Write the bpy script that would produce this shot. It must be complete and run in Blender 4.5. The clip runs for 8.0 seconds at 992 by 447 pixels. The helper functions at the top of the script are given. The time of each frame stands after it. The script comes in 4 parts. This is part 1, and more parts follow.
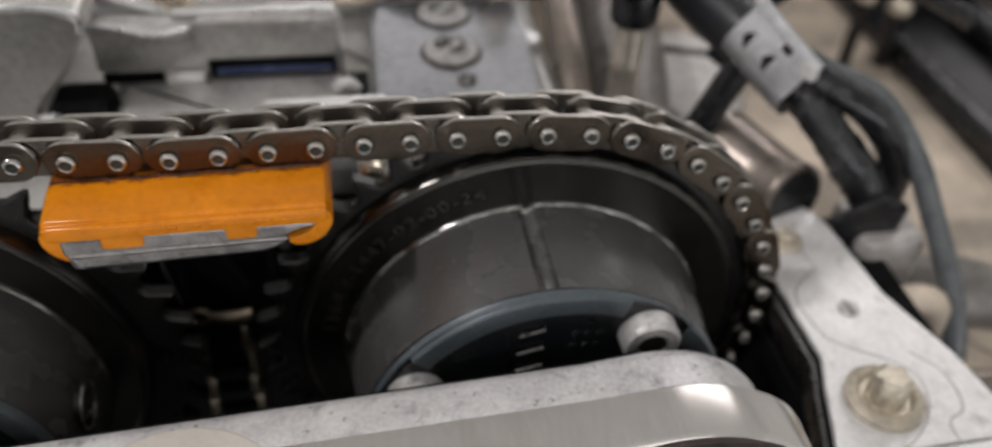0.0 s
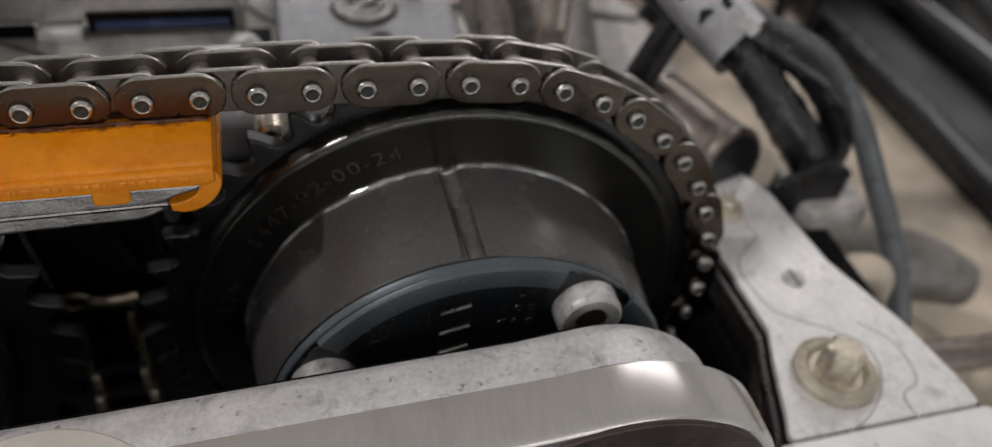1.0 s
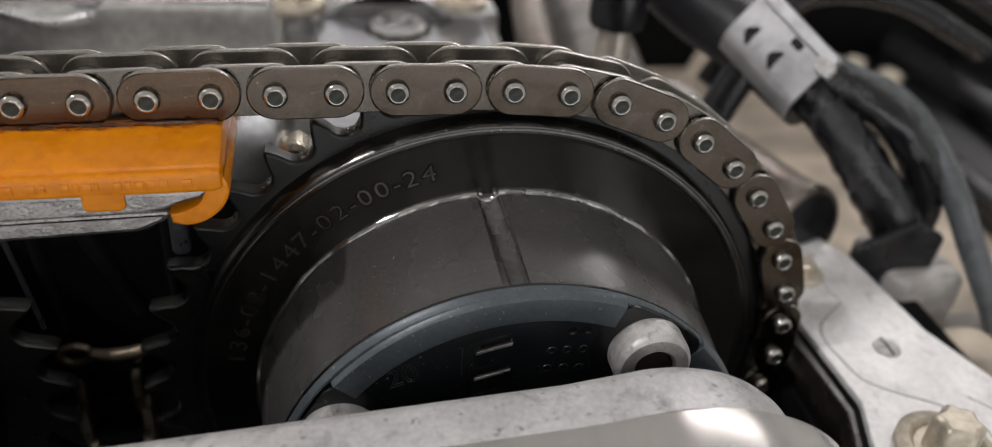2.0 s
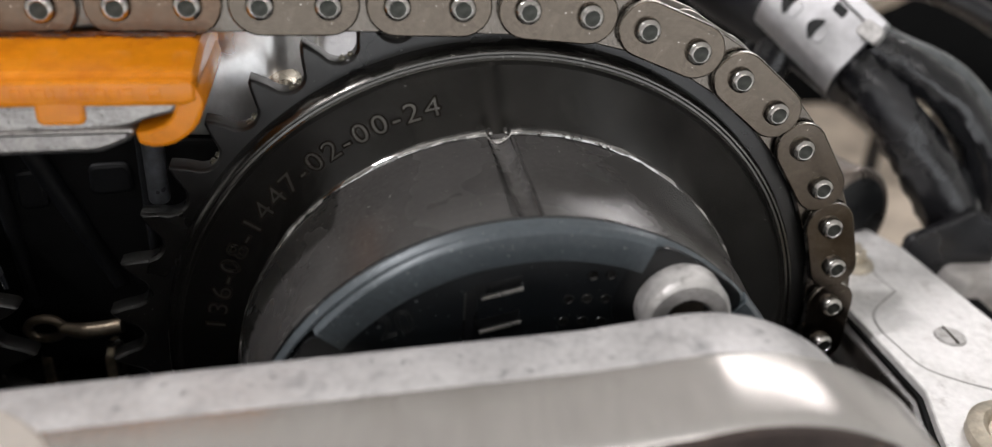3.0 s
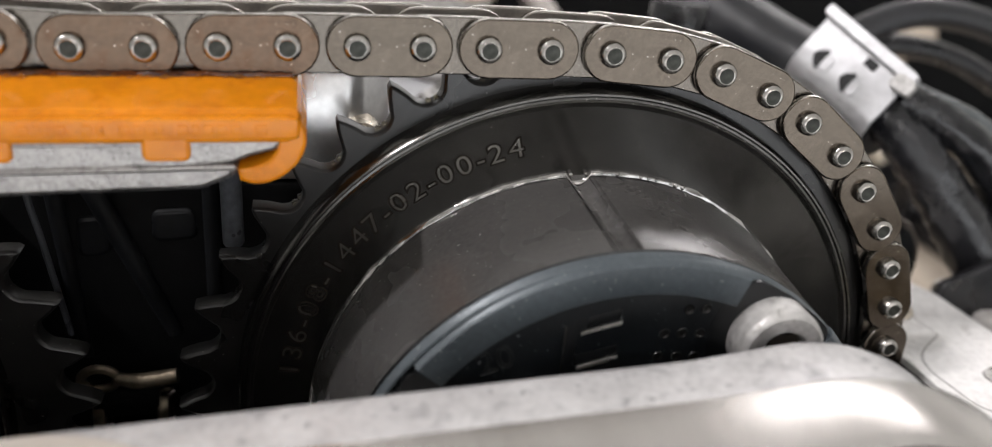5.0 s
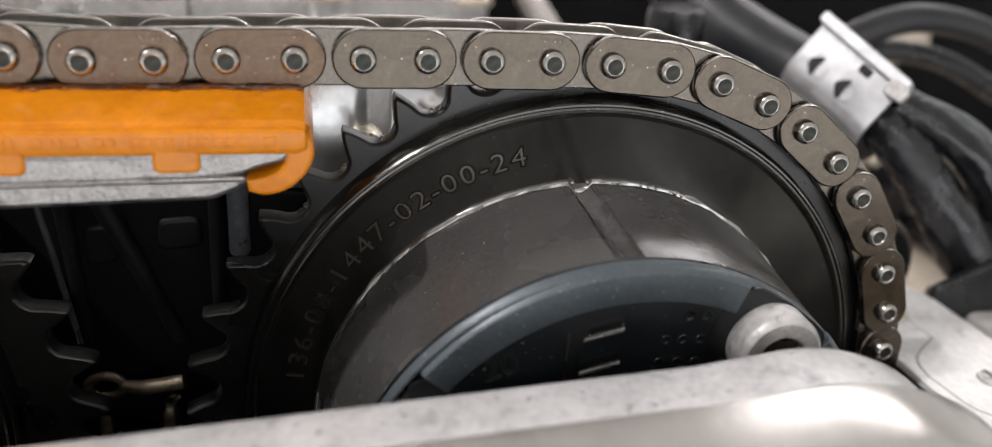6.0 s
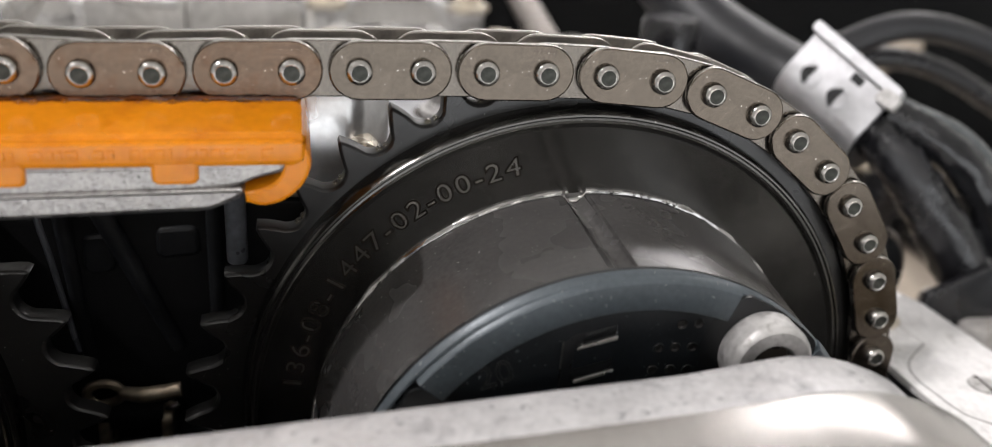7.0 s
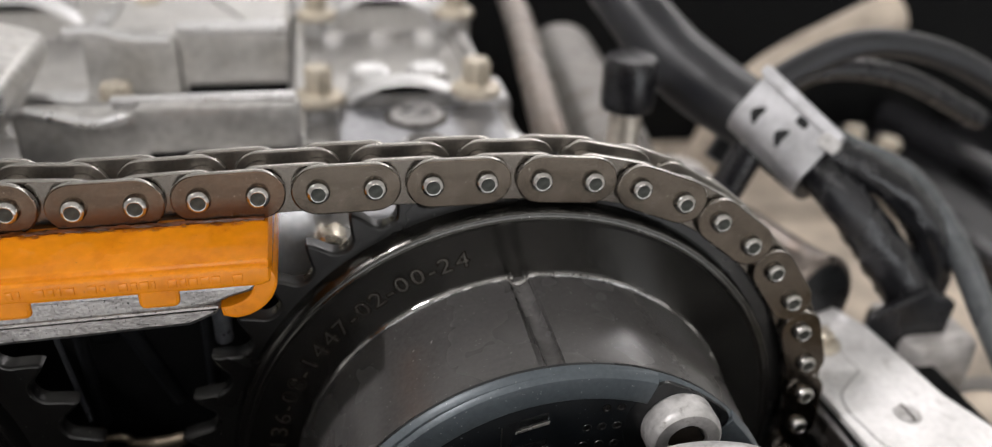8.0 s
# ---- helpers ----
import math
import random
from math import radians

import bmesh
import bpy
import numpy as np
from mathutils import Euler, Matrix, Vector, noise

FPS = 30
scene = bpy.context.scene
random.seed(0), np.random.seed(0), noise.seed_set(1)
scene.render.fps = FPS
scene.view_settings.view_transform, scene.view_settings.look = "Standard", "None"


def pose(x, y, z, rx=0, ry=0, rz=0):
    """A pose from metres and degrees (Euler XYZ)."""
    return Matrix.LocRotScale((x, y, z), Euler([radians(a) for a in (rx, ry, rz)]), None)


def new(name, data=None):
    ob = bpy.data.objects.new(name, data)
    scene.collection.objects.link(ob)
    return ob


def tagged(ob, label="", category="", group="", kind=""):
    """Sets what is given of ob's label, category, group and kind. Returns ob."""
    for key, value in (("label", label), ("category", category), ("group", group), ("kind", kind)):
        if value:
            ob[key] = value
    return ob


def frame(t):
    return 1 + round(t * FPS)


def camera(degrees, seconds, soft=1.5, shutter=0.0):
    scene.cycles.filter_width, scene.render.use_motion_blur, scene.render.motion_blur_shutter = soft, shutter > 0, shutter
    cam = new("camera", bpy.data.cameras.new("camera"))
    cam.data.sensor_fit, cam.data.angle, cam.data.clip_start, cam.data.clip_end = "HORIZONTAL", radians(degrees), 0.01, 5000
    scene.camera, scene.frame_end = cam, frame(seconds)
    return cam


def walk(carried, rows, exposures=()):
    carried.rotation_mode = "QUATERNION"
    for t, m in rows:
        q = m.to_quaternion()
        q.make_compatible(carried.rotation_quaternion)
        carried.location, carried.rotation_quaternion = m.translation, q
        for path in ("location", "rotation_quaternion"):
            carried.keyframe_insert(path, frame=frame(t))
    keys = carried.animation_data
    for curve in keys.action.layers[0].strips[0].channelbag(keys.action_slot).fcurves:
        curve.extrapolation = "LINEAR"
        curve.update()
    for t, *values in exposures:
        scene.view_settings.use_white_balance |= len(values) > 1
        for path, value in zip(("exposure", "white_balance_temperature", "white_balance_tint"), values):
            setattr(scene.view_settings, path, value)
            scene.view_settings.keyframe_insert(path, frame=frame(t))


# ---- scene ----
MM = 0.001
cam = camera(57.93, 8.0, soft=1.0, shutter=0.2)
cam.data.dof.use_dof = True
cam.data.dof.focus_distance = 0.124
cam.data.dof.aperture_fstop = 13.0
# seconds, eye in mm (origin: centre of the exhaust sprocket), yaw, pitch, roll
ROWS = [
    (0.0, -34.73, -126.91, 147.92, -11.62, -41.50, 3.62),
    (0.5, -31.36, -121.32, 136.32, -17.27, -41.56, 6.52),
    (1.0, -30.98, -116.15, 131.99, -18.03, -41.69, 7.03),
    (1.5, -28.80, -110.99, 109.05, -14.99, -36.96, 5.31),
    (1.7, -28.70, -111.85, 108.90, -14.15, -35.09, 4.93),
    (2.8, -19.75, -110.50, 90.80, -9.95, -30.86, 3.67),
    (3.0, -22.65, -108.40, 85.01, -10.53, -29.33, 3.89),
    (3.5, -28.56, -106.17, 83.07, -11.16, -27.20, 4.37),
    (4.0, -30.25, -106.43, 81.34, -11.77, -25.97, 4.56),
    (4.5, -32.87, -107.14, 80.89, -12.03, -25.09, 4.44),
    (5.0, -38.81, -108.75, 80.71, -12.89, -24.57, 4.60),
    (6.5, -40.38, -110.26, 83.21, -13.33, -24.44, 4.53),
    (7.0, -40.32, -110.92, 83.73, -13.44, -24.27, 4.54),
    (7.5, -38.39, -112.00, 92.64, -13.02, -25.30, 4.33),
    (8.0, -32.07, -115.41, 112.23, -12.29, -28.96, 2.49),
]


def eye_pose(x, y, z, yaw, pitch, roll):
    turn = Matrix.Rotation(radians(yaw), 4, "Z") @ Matrix.Rotation(radians(90 + pitch), 4, "X") @ Matrix.Rotation(radians(roll), 4, "Z")
    return Matrix.Translation((x * MM, y * MM, z * MM)) @ turn


walk(cam, [(t, eye_pose(*row)) for t, *row in ROWS], exposures=[(0.0, -0.74), (0.5, -1.1), (1.5, -0.95), (3.0, -0.42), (5.0, -0.24), (7.0, -0.24), (8.0, -0.38)])

# ---------------------------------------------------------------- light
world = bpy.data.worlds.new("garage_air")
scene.world = world
world.use_nodes = True
world.node_tree.nodes["Background"].inputs[0].default_value = (0.8, 0.85, 0.9, 1)
world.node_tree.nodes["Background"].inputs[1].default_value = 0.12


def area_lamp(x, y, z, length, width, watts, tilt=0):
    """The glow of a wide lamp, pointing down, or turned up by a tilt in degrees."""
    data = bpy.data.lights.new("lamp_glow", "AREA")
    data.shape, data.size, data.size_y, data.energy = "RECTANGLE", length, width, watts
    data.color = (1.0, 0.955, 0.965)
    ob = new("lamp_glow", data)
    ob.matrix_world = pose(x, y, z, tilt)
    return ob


# a work lamp high left, one far right; wide front and rear fill added
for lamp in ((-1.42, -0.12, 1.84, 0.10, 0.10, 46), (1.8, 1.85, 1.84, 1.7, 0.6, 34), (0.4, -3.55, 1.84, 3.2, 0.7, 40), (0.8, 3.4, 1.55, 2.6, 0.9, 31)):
    area_lamp(*lamp)
# added daylight glow in an assumed door in front, for the steel to mirror
area_lamp(0.7, -3.98, -0.8, 5.7, 1.76, 96, 90).data.color = (0.95, 0.97, 1.0)


# ---------------------------------------------------------------- materials
def material(name, base, rough=0.5, metal=0.0, vary=0.15, grain=900.0, bump=0.15, blotch=120.0, rough_vary=0.1, coat=0.0, stain=None, stain_at=(0.55, 0.7), stretch=(1, 1, 1), spec=0.5, speck=None, speck_at=(0.68, 0.74), speck_size=3200.0, brushed=0.0):
    """A surface with colour grain at two scales, uneven gloss and a fine relief; lengths in 1/m."""
    m = bpy.data.materials.new(name)
    m.use_nodes = True
    nt = m.node_tree
    n, l = nt.nodes, nt.links
    b = n["Principled BSDF"]
    co = n.new("ShaderNodeTexCoord")
    mp = n.new("ShaderNodeMapping")
    mp.inputs["Scale"].default_value = stretch
    l.new(co.outputs["Object"], mp.inputs["Vector"])
    fine = n.new("ShaderNodeTexNoise")
    fine.inputs["Scale"].default_value, fine.inputs["Detail"].default_value = grain, 5
    wide = n.new("ShaderNodeTexNoise")
    wide.inputs["Scale"].default_value, wide.inputs["Detail"].default_value = blotch, 3
    for t in (fine, wide):
        l.new(mp.outputs[0], t.inputs["Vector"])
    both = n.new("ShaderNodeMath")
    both.operation = "ADD"
    l.new(fine.outputs[0], both.inputs[0])
    l.new(wide.outputs[0], both.inputs[1])
    span = n.new("ShaderNodeMapRange")
    span.inputs["From Min"].default_value, span.inputs["From Max"].default_value = 0.7, 1.3
    span.inputs["To Min"].default_value, span.inputs["To Max"].default_value = 1 - vary, 1 + vary
    l.new(both.outputs[0], span.inputs[0])
    mul = n.new("ShaderNodeMix")
    mul.data_type, mul.blend_type = "RGBA", "MULTIPLY"
    mul.inputs[0].default_value = 1
    mul.inputs[6].default_value = (*base, 1)
    l.new(span.outputs[0], mul.inputs[7])
    colour = mul.outputs[2]
    if stain:
        patch = n.new("ShaderNodeTexNoise")
        patch.inputs["Scale"].default_value, patch.inputs["Detail"].default_value = blotch * 1.7, 6
        patch.inputs["Roughness"].default_value = 0.65
        l.new(mp.outputs[0], patch.inputs["Vector"])
        edge = n.new("ShaderNodeMapRange")
        edge.inputs["From Min"].default_value, edge.inputs["From Max"].default_value = stain_at
        l.new(patch.outputs[0], edge.inputs[0])
        mix = n.new("ShaderNodeMix")
        mix.data_type = "RGBA"
        l.new(edge.outputs[0], mix.inputs[0])
        l.new(colour, mix.inputs[6])
        mix.inputs[7].default_value = (*stain, 1)
        colour = mix.outputs[2]
    if speck:
        dots = n.new("ShaderNodeTexNoise")
        dots.inputs["Scale"].default_value, dots.inputs["Detail"].default_value = speck_size, 1
        l.new(co.outputs["Object"], dots.inputs["Vector"])
        cut = n.new("ShaderNodeMapRange")
        cut.inputs["From Min"].default_value, cut.inputs["From Max"].default_value = speck_at
        l.new(dots.outputs[0], cut.inputs[0])
        over = n.new("ShaderNodeMix")
        over.data_type = "RGBA"
        l.new(cut.outputs[0], over.inputs[0])
        l.new(colour, over.inputs[6])
        over.inputs[7].default_value = (*speck, 1)
        colour = over.outputs[2]
    l.new(colour, b.inputs["Base Color"])
    gl = n.new("ShaderNodeMapRange")
    gl.inputs["From Min"].default_value, gl.inputs["From Max"].default_value = 0.3, 0.7
    gl.inputs["To Min"].default_value, gl.inputs["To Max"].default_value = max(0.02, rough - rough_vary), min(1, rough + rough_vary)
    l.new(wide.outputs[0], gl.inputs[0])
    l.new(gl.outputs[0], b.inputs["Roughness"])
    b.inputs["Metallic"].default_value = metal
    b.inputs["Specular IOR Level"].default_value = spec
    b.inputs["Coat Weight"].default_value = coat
    b.inputs["Coat Roughness"].default_value = 0.24
    if brushed:
        around = n.new("ShaderNodeTangent")
        around.direction_type, around.axis = "RADIAL", "Y"
        l.new(around.outputs[0], b.inputs["Tangent"])
        b.inputs["Anisotropic"].default_value, b.inputs["Anisotropic Rotation"].default_value = brushed, 0.25
    if bump:
        bp = n.new("ShaderNodeBump")
        bp.inputs["Strength"].default_value = bump
        bp.inputs["Distance"].default_value = 0.0002
        l.new(fine.outputs[0], bp.inputs["Height"])
        l.new(bp.outputs[0], b.inputs["Normal"])
    return m


# bright specks in the chain steel stand for small glints of oil
M_PLATE = material("oiled_chain_steel", (0.092, 0.077, 0.062), 0.18, 1.0, 0.2, 1500, 0.06, 260, 0.06, stain=(0.11, 0.092, 0.075), stain_at=(0.54, 0.72), speck=(0.55, 0.53, 0.5), speck_at=(0.735, 0.785), speck_size=2000)
M_BROWNER = material("browner_chain_steel", (0.096, 0.067, 0.048), 0.2, 1.0, 0.25, 1500, 0.06, 260, 0.06, stain=(0.085, 0.052, 0.034), stain_at=(0.5, 0.7), speck=(0.55, 0.50, 0.45), speck_at=(0.735, 0.785), speck_size=2000)
# paler chain steel: the light on the rear plates is put into it
M_REARLIT = material("lit_rear_plate_steel", (0.26, 0.24, 0.215), 0.45, 1.0, 0.2, 1500, 0.1, 260, 0.06)
M_INNER = material("oiled_inner_steel", (0.115, 0.102, 0.088), 0.2, 1.0, 0.22, 2200, 0.12, 260, 0.06, speck=(0.4, 0.39, 0.37), speck_at=(0.73, 0.77), speck_size=2400)
M_RUBBED = material("rubbed_plate_edge", (0.50, 0.48, 0.45), 0.24, 1.0, 0.25, 2000, 0.3, 260, 0.06)
M_PIN = material("bright_pin_steel", (0.45, 0.435, 0.41), 0.21, 1.0, 0.15, 1800, 0.3, 300, 0.06)
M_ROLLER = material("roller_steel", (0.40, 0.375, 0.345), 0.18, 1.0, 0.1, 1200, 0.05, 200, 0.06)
M_BLACK = material("black_oxide_steel", (0.009, 0.0086, 0.0082), 0.30, 0.0, 0.25, 900, 0.12, 90, 0.07, coat=0.05, speck=(0.22, 0.21, 0.20), speck_at=(0.765, 0.79), speck_size=1900)
M_DISC = material("black_disc_steel", (0.072, 0.069, 0.064), 0.21, 0.9, 0.2, 900, 0.07, 90, 0.05, coat=0.1, spec=0.8, speck=(0.34, 0.33, 0.32), speck_at=(0.745, 0.77), speck_size=1900)
M_DRUM = material("phosphated_drum_steel", (0.080, 0.077, 0.075), 0.25, 0.3, 0.2, 1400, 0.10, 60, 0.07, coat=0.35, speck=(0.30, 0.29, 0.28), speck_at=(0.745, 0.765), speck_size=2100)
M_CAP = material("blue_grey_cap_steel", (0.088, 0.105, 0.117), 0.36, 0.2, 0.18, 1400, 0.14, 80, 0.06, speck=(0.34, 0.35, 0.36), speck_at=(0.74, 0.76), speck_size=2100)
M_CAPDARK = material("dark_cap_face", (0.007, 0.009, 0.011), 0.40, 0.0, 0.25, 1200, 0.2, 90, 0.08, speck=(0.22, 0.23, 0.24), speck_at=(0.74, 0.76), speck_size=2100)
M_STAMPDARK = material("matt_dirt_and_shade_in_stamping", (0.012, 0.009, 0.006), 0.8, 0.0, 0.3, 900, 0.2, 90, spec=0.15)
# near-black for pockets, slots and open ends, with their shade in the colour
M_PIT = material("black_pit", (0.010, 0.011, 0.012), 0.3, 0.1, 0.2, 1200, 0.1, 90, 0.06)
M_BEAD = material("bead_highlight_steel", (0.36, 0.35, 0.34), 0.12, 0.9, 0.4, 700, 0.3, 200)
M_MARK = material("engraved_mark", (0.15, 0.142, 0.128), 0.30, 0.9, 0.1, 1000, 0.1, 90)
M_EDGE = material("bright_edge_steel", (0.62, 0.60, 0.57), 0.3, 0.8, 0.2, 900, 0.2, 200)
M_BOLT = material("zinc_flake_bolt", (0.52, 0.51, 0.50), 0.5, 0.6, 0.25, 900, 0.4, 250, stain=(0.24, 0.225, 0.21), stain_at=(0.54, 0.68))
M_PINDARK = material("dark_pin_end_steel", (0.042, 0.043, 0.038), 0.4, 0.9, 0.5, 1600, 0.5, 300)
M_GROOVE = material("scraped_lit_groove_steel", (0.20, 0.195, 0.19), 0.27, 0.6, 0.3, 900, 0.3, 150)
M_SOCKET = material("dark_socket", (0.06, 0.05, 0.04), 0.5, 0.6)
M_ORANGE = material("orange_guide_plastic", (0.72, 0.235, 0.006), 0.2, 0.0, 0.10, 700, 0.12, 110, 0.08, coat=0.0, stain=(0.56, 0.15, 0.004), stain_at=(0.52, 0.78), speck=(0.34, 0.11, 0.015), speck_at=(0.75, 0.80), speck_size=1500, spec=0.35)
M_OILFILM = material("brown_oil_film", (0.10, 0.028, 0.006), 0.06, 0.0, 0.3, 900, 0.4, 200)
M_STAMPED = material("cast_guide_metal", (0.36, 0.345, 0.335), 0.36, 0.95, 0.3, 1800, 0.6, 300, 0.08, stain=(0.13, 0.125, 0.12), stain_at=(0.6, 0.72), speck=(0.06, 0.06, 0.055), speck_at=(0.66, 0.72), speck_size=2400)
M_CAST = material("cast_aluminium", (0.66, 0.65, 0.65), 0.46, 0.3, 0.16, 1100, 0.45, 150, 0.1, stain=(0.28, 0.28, 0.29), stain_at=(0.54, 0.76), speck=(0.28, 0.28, 0.29), speck_at=(0.66, 0.8), speck_size=700)
M_TURNED = material("machined_aluminium", (0.62, 0.595, 0.57), 0.24, 0.85, 0.08, 1500, 0.06, 60, 0.05, stretch=(1, 0.15, 1), stain=(0.50, 0.47, 0.44), stain_at=(0.55, 0.8), brushed=0.75)
M_RUST = material("browned_steel", (0.06, 0.045, 0.04), 0.45, 0.6, 0.25, 500, 0.2, 120, stain=(0.16, 0.11, 0.08), stain_at=(0.55, 0.75))
M_FLANGE = material("gasket_face_aluminium", (0.75, 0.74, 0.73), 0.4, 0.25, 0.14, 700, 0.5, 130, 0.1, stain=(0.42, 0.40, 0.38), stain_at=(0.56, 0.74))
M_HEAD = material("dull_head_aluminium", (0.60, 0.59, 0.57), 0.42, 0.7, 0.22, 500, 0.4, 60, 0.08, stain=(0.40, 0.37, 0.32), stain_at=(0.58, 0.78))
# paler, shinier copy of the head aluminium for its lit edges and caps
M_HEADLIT = material("lit_head_aluminium", (0.72, 0.72, 0.72), 0.32, 0.8, 0.16, 500, 0.25, 60, 0.08, stain=(0.50, 0.49, 0.48), stain_at=(0.6, 0.8))
M_YELLOW = material("yellow_passivated_steel", (0.60, 0.54, 0.44), 0.42, 0.5, 0.25, 700, 0.3, 160, stain=(0.42, 0.35, 0.26), stain_at=(0.54, 0.74))
M_RUBBER = material("black_rubber", (0.014, 0.014, 0.016), 0.26, 0.0, 0.3, 600, 0.4, 80, 0.1)
M_SLEEVE = material("grey_black_sleeve", (0.030, 0.032, 0.037), 0.36, 0.0, 0.3, 500, 0.5, 90, 0.1)
M_CABLE = material("grey_cable_jacket", (0.10, 0.108, 0.112), 0.28, 0.0, 0.2, 500, 0.2, 80, 0.1)
M_CLIP = material("galvanised_clip_sheet", (0.62, 0.62, 0.64), 0.38, 0.8, 0.15, 500, 0.2, 150)
M_PIPE = material("tarnished_steel_pipe", (0.24, 0.205, 0.18), 0.33, 0.7, 0.3, 400, 0.3, 90, stain=(0.20, 0.115, 0.07), stain_at=(0.56, 0.76))
M_STUD = material("blue_grey_stud_steel", (0.16, 0.17, 0.19), 0.35, 0.6, 0.3, 900, 0.3, 200)
# near-black colours that hold the shade of the recess, its ribs and gaps
M_RIB = material("shaded_recess_rib", (0.007, 0.0078, 0.009), 0.5, 0.0, 0.4, 500, 0.4, 90, 0.1, spec=0.3)
M_DARKWALL = material("near_black_casting", (0.004, 0.0042, 0.0044), 0.6, 0.0, 0.3, 500, 0.4, 60, spec=0.1)
M_BLUE = material("blue_gasket_bead", (0.035, 0.05, 0.11), 0.2)
M_BRONZE = material("oily_bronze_rod", (0.20, 0.165, 0.12), 0.3, 0.7, 0.4, 900, 0.5, 200)
M_TAN = material("dusty_tan_panel", (0.54, 0.46, 0.37), 0.65, 0.0, 0.35, 60, 0.4, 14, stain=(0.24, 0.20, 0.16), stain_at=(0.52, 0.72))
M_WHITEWALL = material("white_garage_wall", (0.80, 0.80, 0.78), 0.8, 0.0, 0.06, 30, 0.1, 2)
M_FLOOR = material("pale_garage_floor", (0.76, 0.74, 0.72), 0.6, 0.0, 0.12, 60, 0.1, 3)
M_TRIM = material("black_body_trim", (0.007, 0.007, 0.008), 0.42, 0.0, 0.2, 300, 0.1, 40)


M_HOSE = material("satin_dark_hose", (0.016, 0.017, 0.020), 0.40, 0.0, 0.25, 500, 0.2, 80, 0.1)
M_GREYBOX = material("grey_cast_box", (0.24, 0.225, 0.21), 0.45, 0.2, 0.3, 300, 0.4, 60, stain=(0.12, 0.10, 0.085), stain_at=(0.52, 0.7))


M_TUBE = material("cream_zinc_tube", (0.66, 0.60, 0.52), 0.34, 0.7, 0.2, 600, 0.2, 150)
M_PALECAST = material("pale_mottled_casting", (0.46, 0.44, 0.42), 0.5, 0.25, 0.3, 300, 0.4, 50, stain=(0.24, 0.21, 0.18), stain_at=(0.52, 0.72))
M_LIP = material("oily_brown_lip", (0.022, 0.019, 0.017), 0.28, 0.2, 0.3, 600, 0.3, 120)
M_GLOSS = material("glossy_black_plastic", (0.020, 0.020, 0.022), 0.12, 0.0, 0.2, 300, 0.05, 40, 0.04, coat=0.6)
M_LEDGE = material("lit_ledge_aluminium", (0.86, 0.85, 0.84), 0.3, 0.3, 0.06, 900, 0.1, 90, 0.05)
M_BRASS = material("pale_brass", (0.66, 0.60, 0.50), 0.25, 0.8, 0.15, 700, 0.1, 150)
M_PAD = material("smooth_pad_aluminium", (0.66, 0.62, 0.57), 0.45, 0.5, 0.06, 900, 0.08, 60, 0.05)
M_LADDER = material("ground_ladder_aluminium", (0.31, 0.315, 0.33), 0.32, 0.8, 0.2, 400, 0.2, 50, 0.08, stain=(0.26, 0.26, 0.27), stain_at=(0.56, 0.78))
M_STEP = material("grey_step_line", (0.42, 0.41, 0.40), 0.5, 0.2, 0.2, 700, 0.3, 130)
M_OIL = bpy.data.materials.new("clear_oil")
M_OIL.use_nodes = True
oil = M_OIL.node_tree.nodes["Principled BSDF"]
oil.inputs["Base Color"].default_value = (0.95, 0.85, 0.6, 1)
oil.inputs["Roughness"].default_value, oil.inputs["IOR"].default_value, oil.inputs["Transmission Weight"].default_value = 0.02, 1.47, 1.0


# ---------------------------------------------------------------- mesh tools (all in mm)
def thing(name, label, category, group="", kind=""):
    return tagged(new(name), label, category, group, kind)


def part(name, bm, mat, parent=None, label="", smooth=35.0):
    """Links a bmesh, drawn in mm, as one mesh object under its thing."""
    bmesh.ops.recalc_face_normals(bm, faces=bm.faces)
    for v in bm.verts:
        v.co *= MM
    for f in bm.faces:
        f.smooth = True
    for e in bm.edges:
        if len(e.link_faces) == 2 and (e.calc_face_angle(0.0) > radians(smooth) or max(len(f.verts) for f in e.link_faces) > 6):
            e.smooth = False               # flat ends stay flat up to their bevel
    me = bpy.data.meshes.new(name)
    bm.to_mesh(me)
    bm.free()
    me.materials.append(mat)
    ob = new(name, me)
    ob.parent = parent
    if label:
        ob["label"] = label
    return ob


def clone(ob, m, parent):
    """Another piece on the same mesh."""
    o = bpy.data.objects.new(ob.name, ob.data)
    scene.collection.objects.link(o)
    o.parent, o.matrix_basis = parent, m
    return o


def place(axis, u, v, w):
    return {"y": (u, w, v), "z": (u, v, w), "x": (w, u, v)}[axis]


def rounded(points, radii, steps=8):
    """A closed outline with its corners rounded."""
    out, n = [], len(points)
    for i, p in enumerate(points):
        r = radii[i] if isinstance(radii, (list, tuple)) else radii
        a, b, c = Vector(points[i - 1]), Vector(p), Vector(points[(i + 1) % n])
        u, v = (a - b).normalized(), (c - b).normalized()
        half = u.angle(v) / 2
        if r <= 0 or half > radians(89):
            out.append(tuple(b))
            continue
        d = min(r / math.tan(half), (a - b).length * 0.49, (c - b).length * 0.49)
        r = d * math.tan(half)
        mid = b + (u + v).normalized() * (r / math.sin(half))
        s, e = b + u * d - mid, b + v * d - mid
        turn = s.angle_signed(e)
        for k in range(steps + 1):
            q = s.copy()
            q.rotate(Matrix.Rotation(-turn * k / steps, 2))
            out.append(tuple(mid + q))
    return out


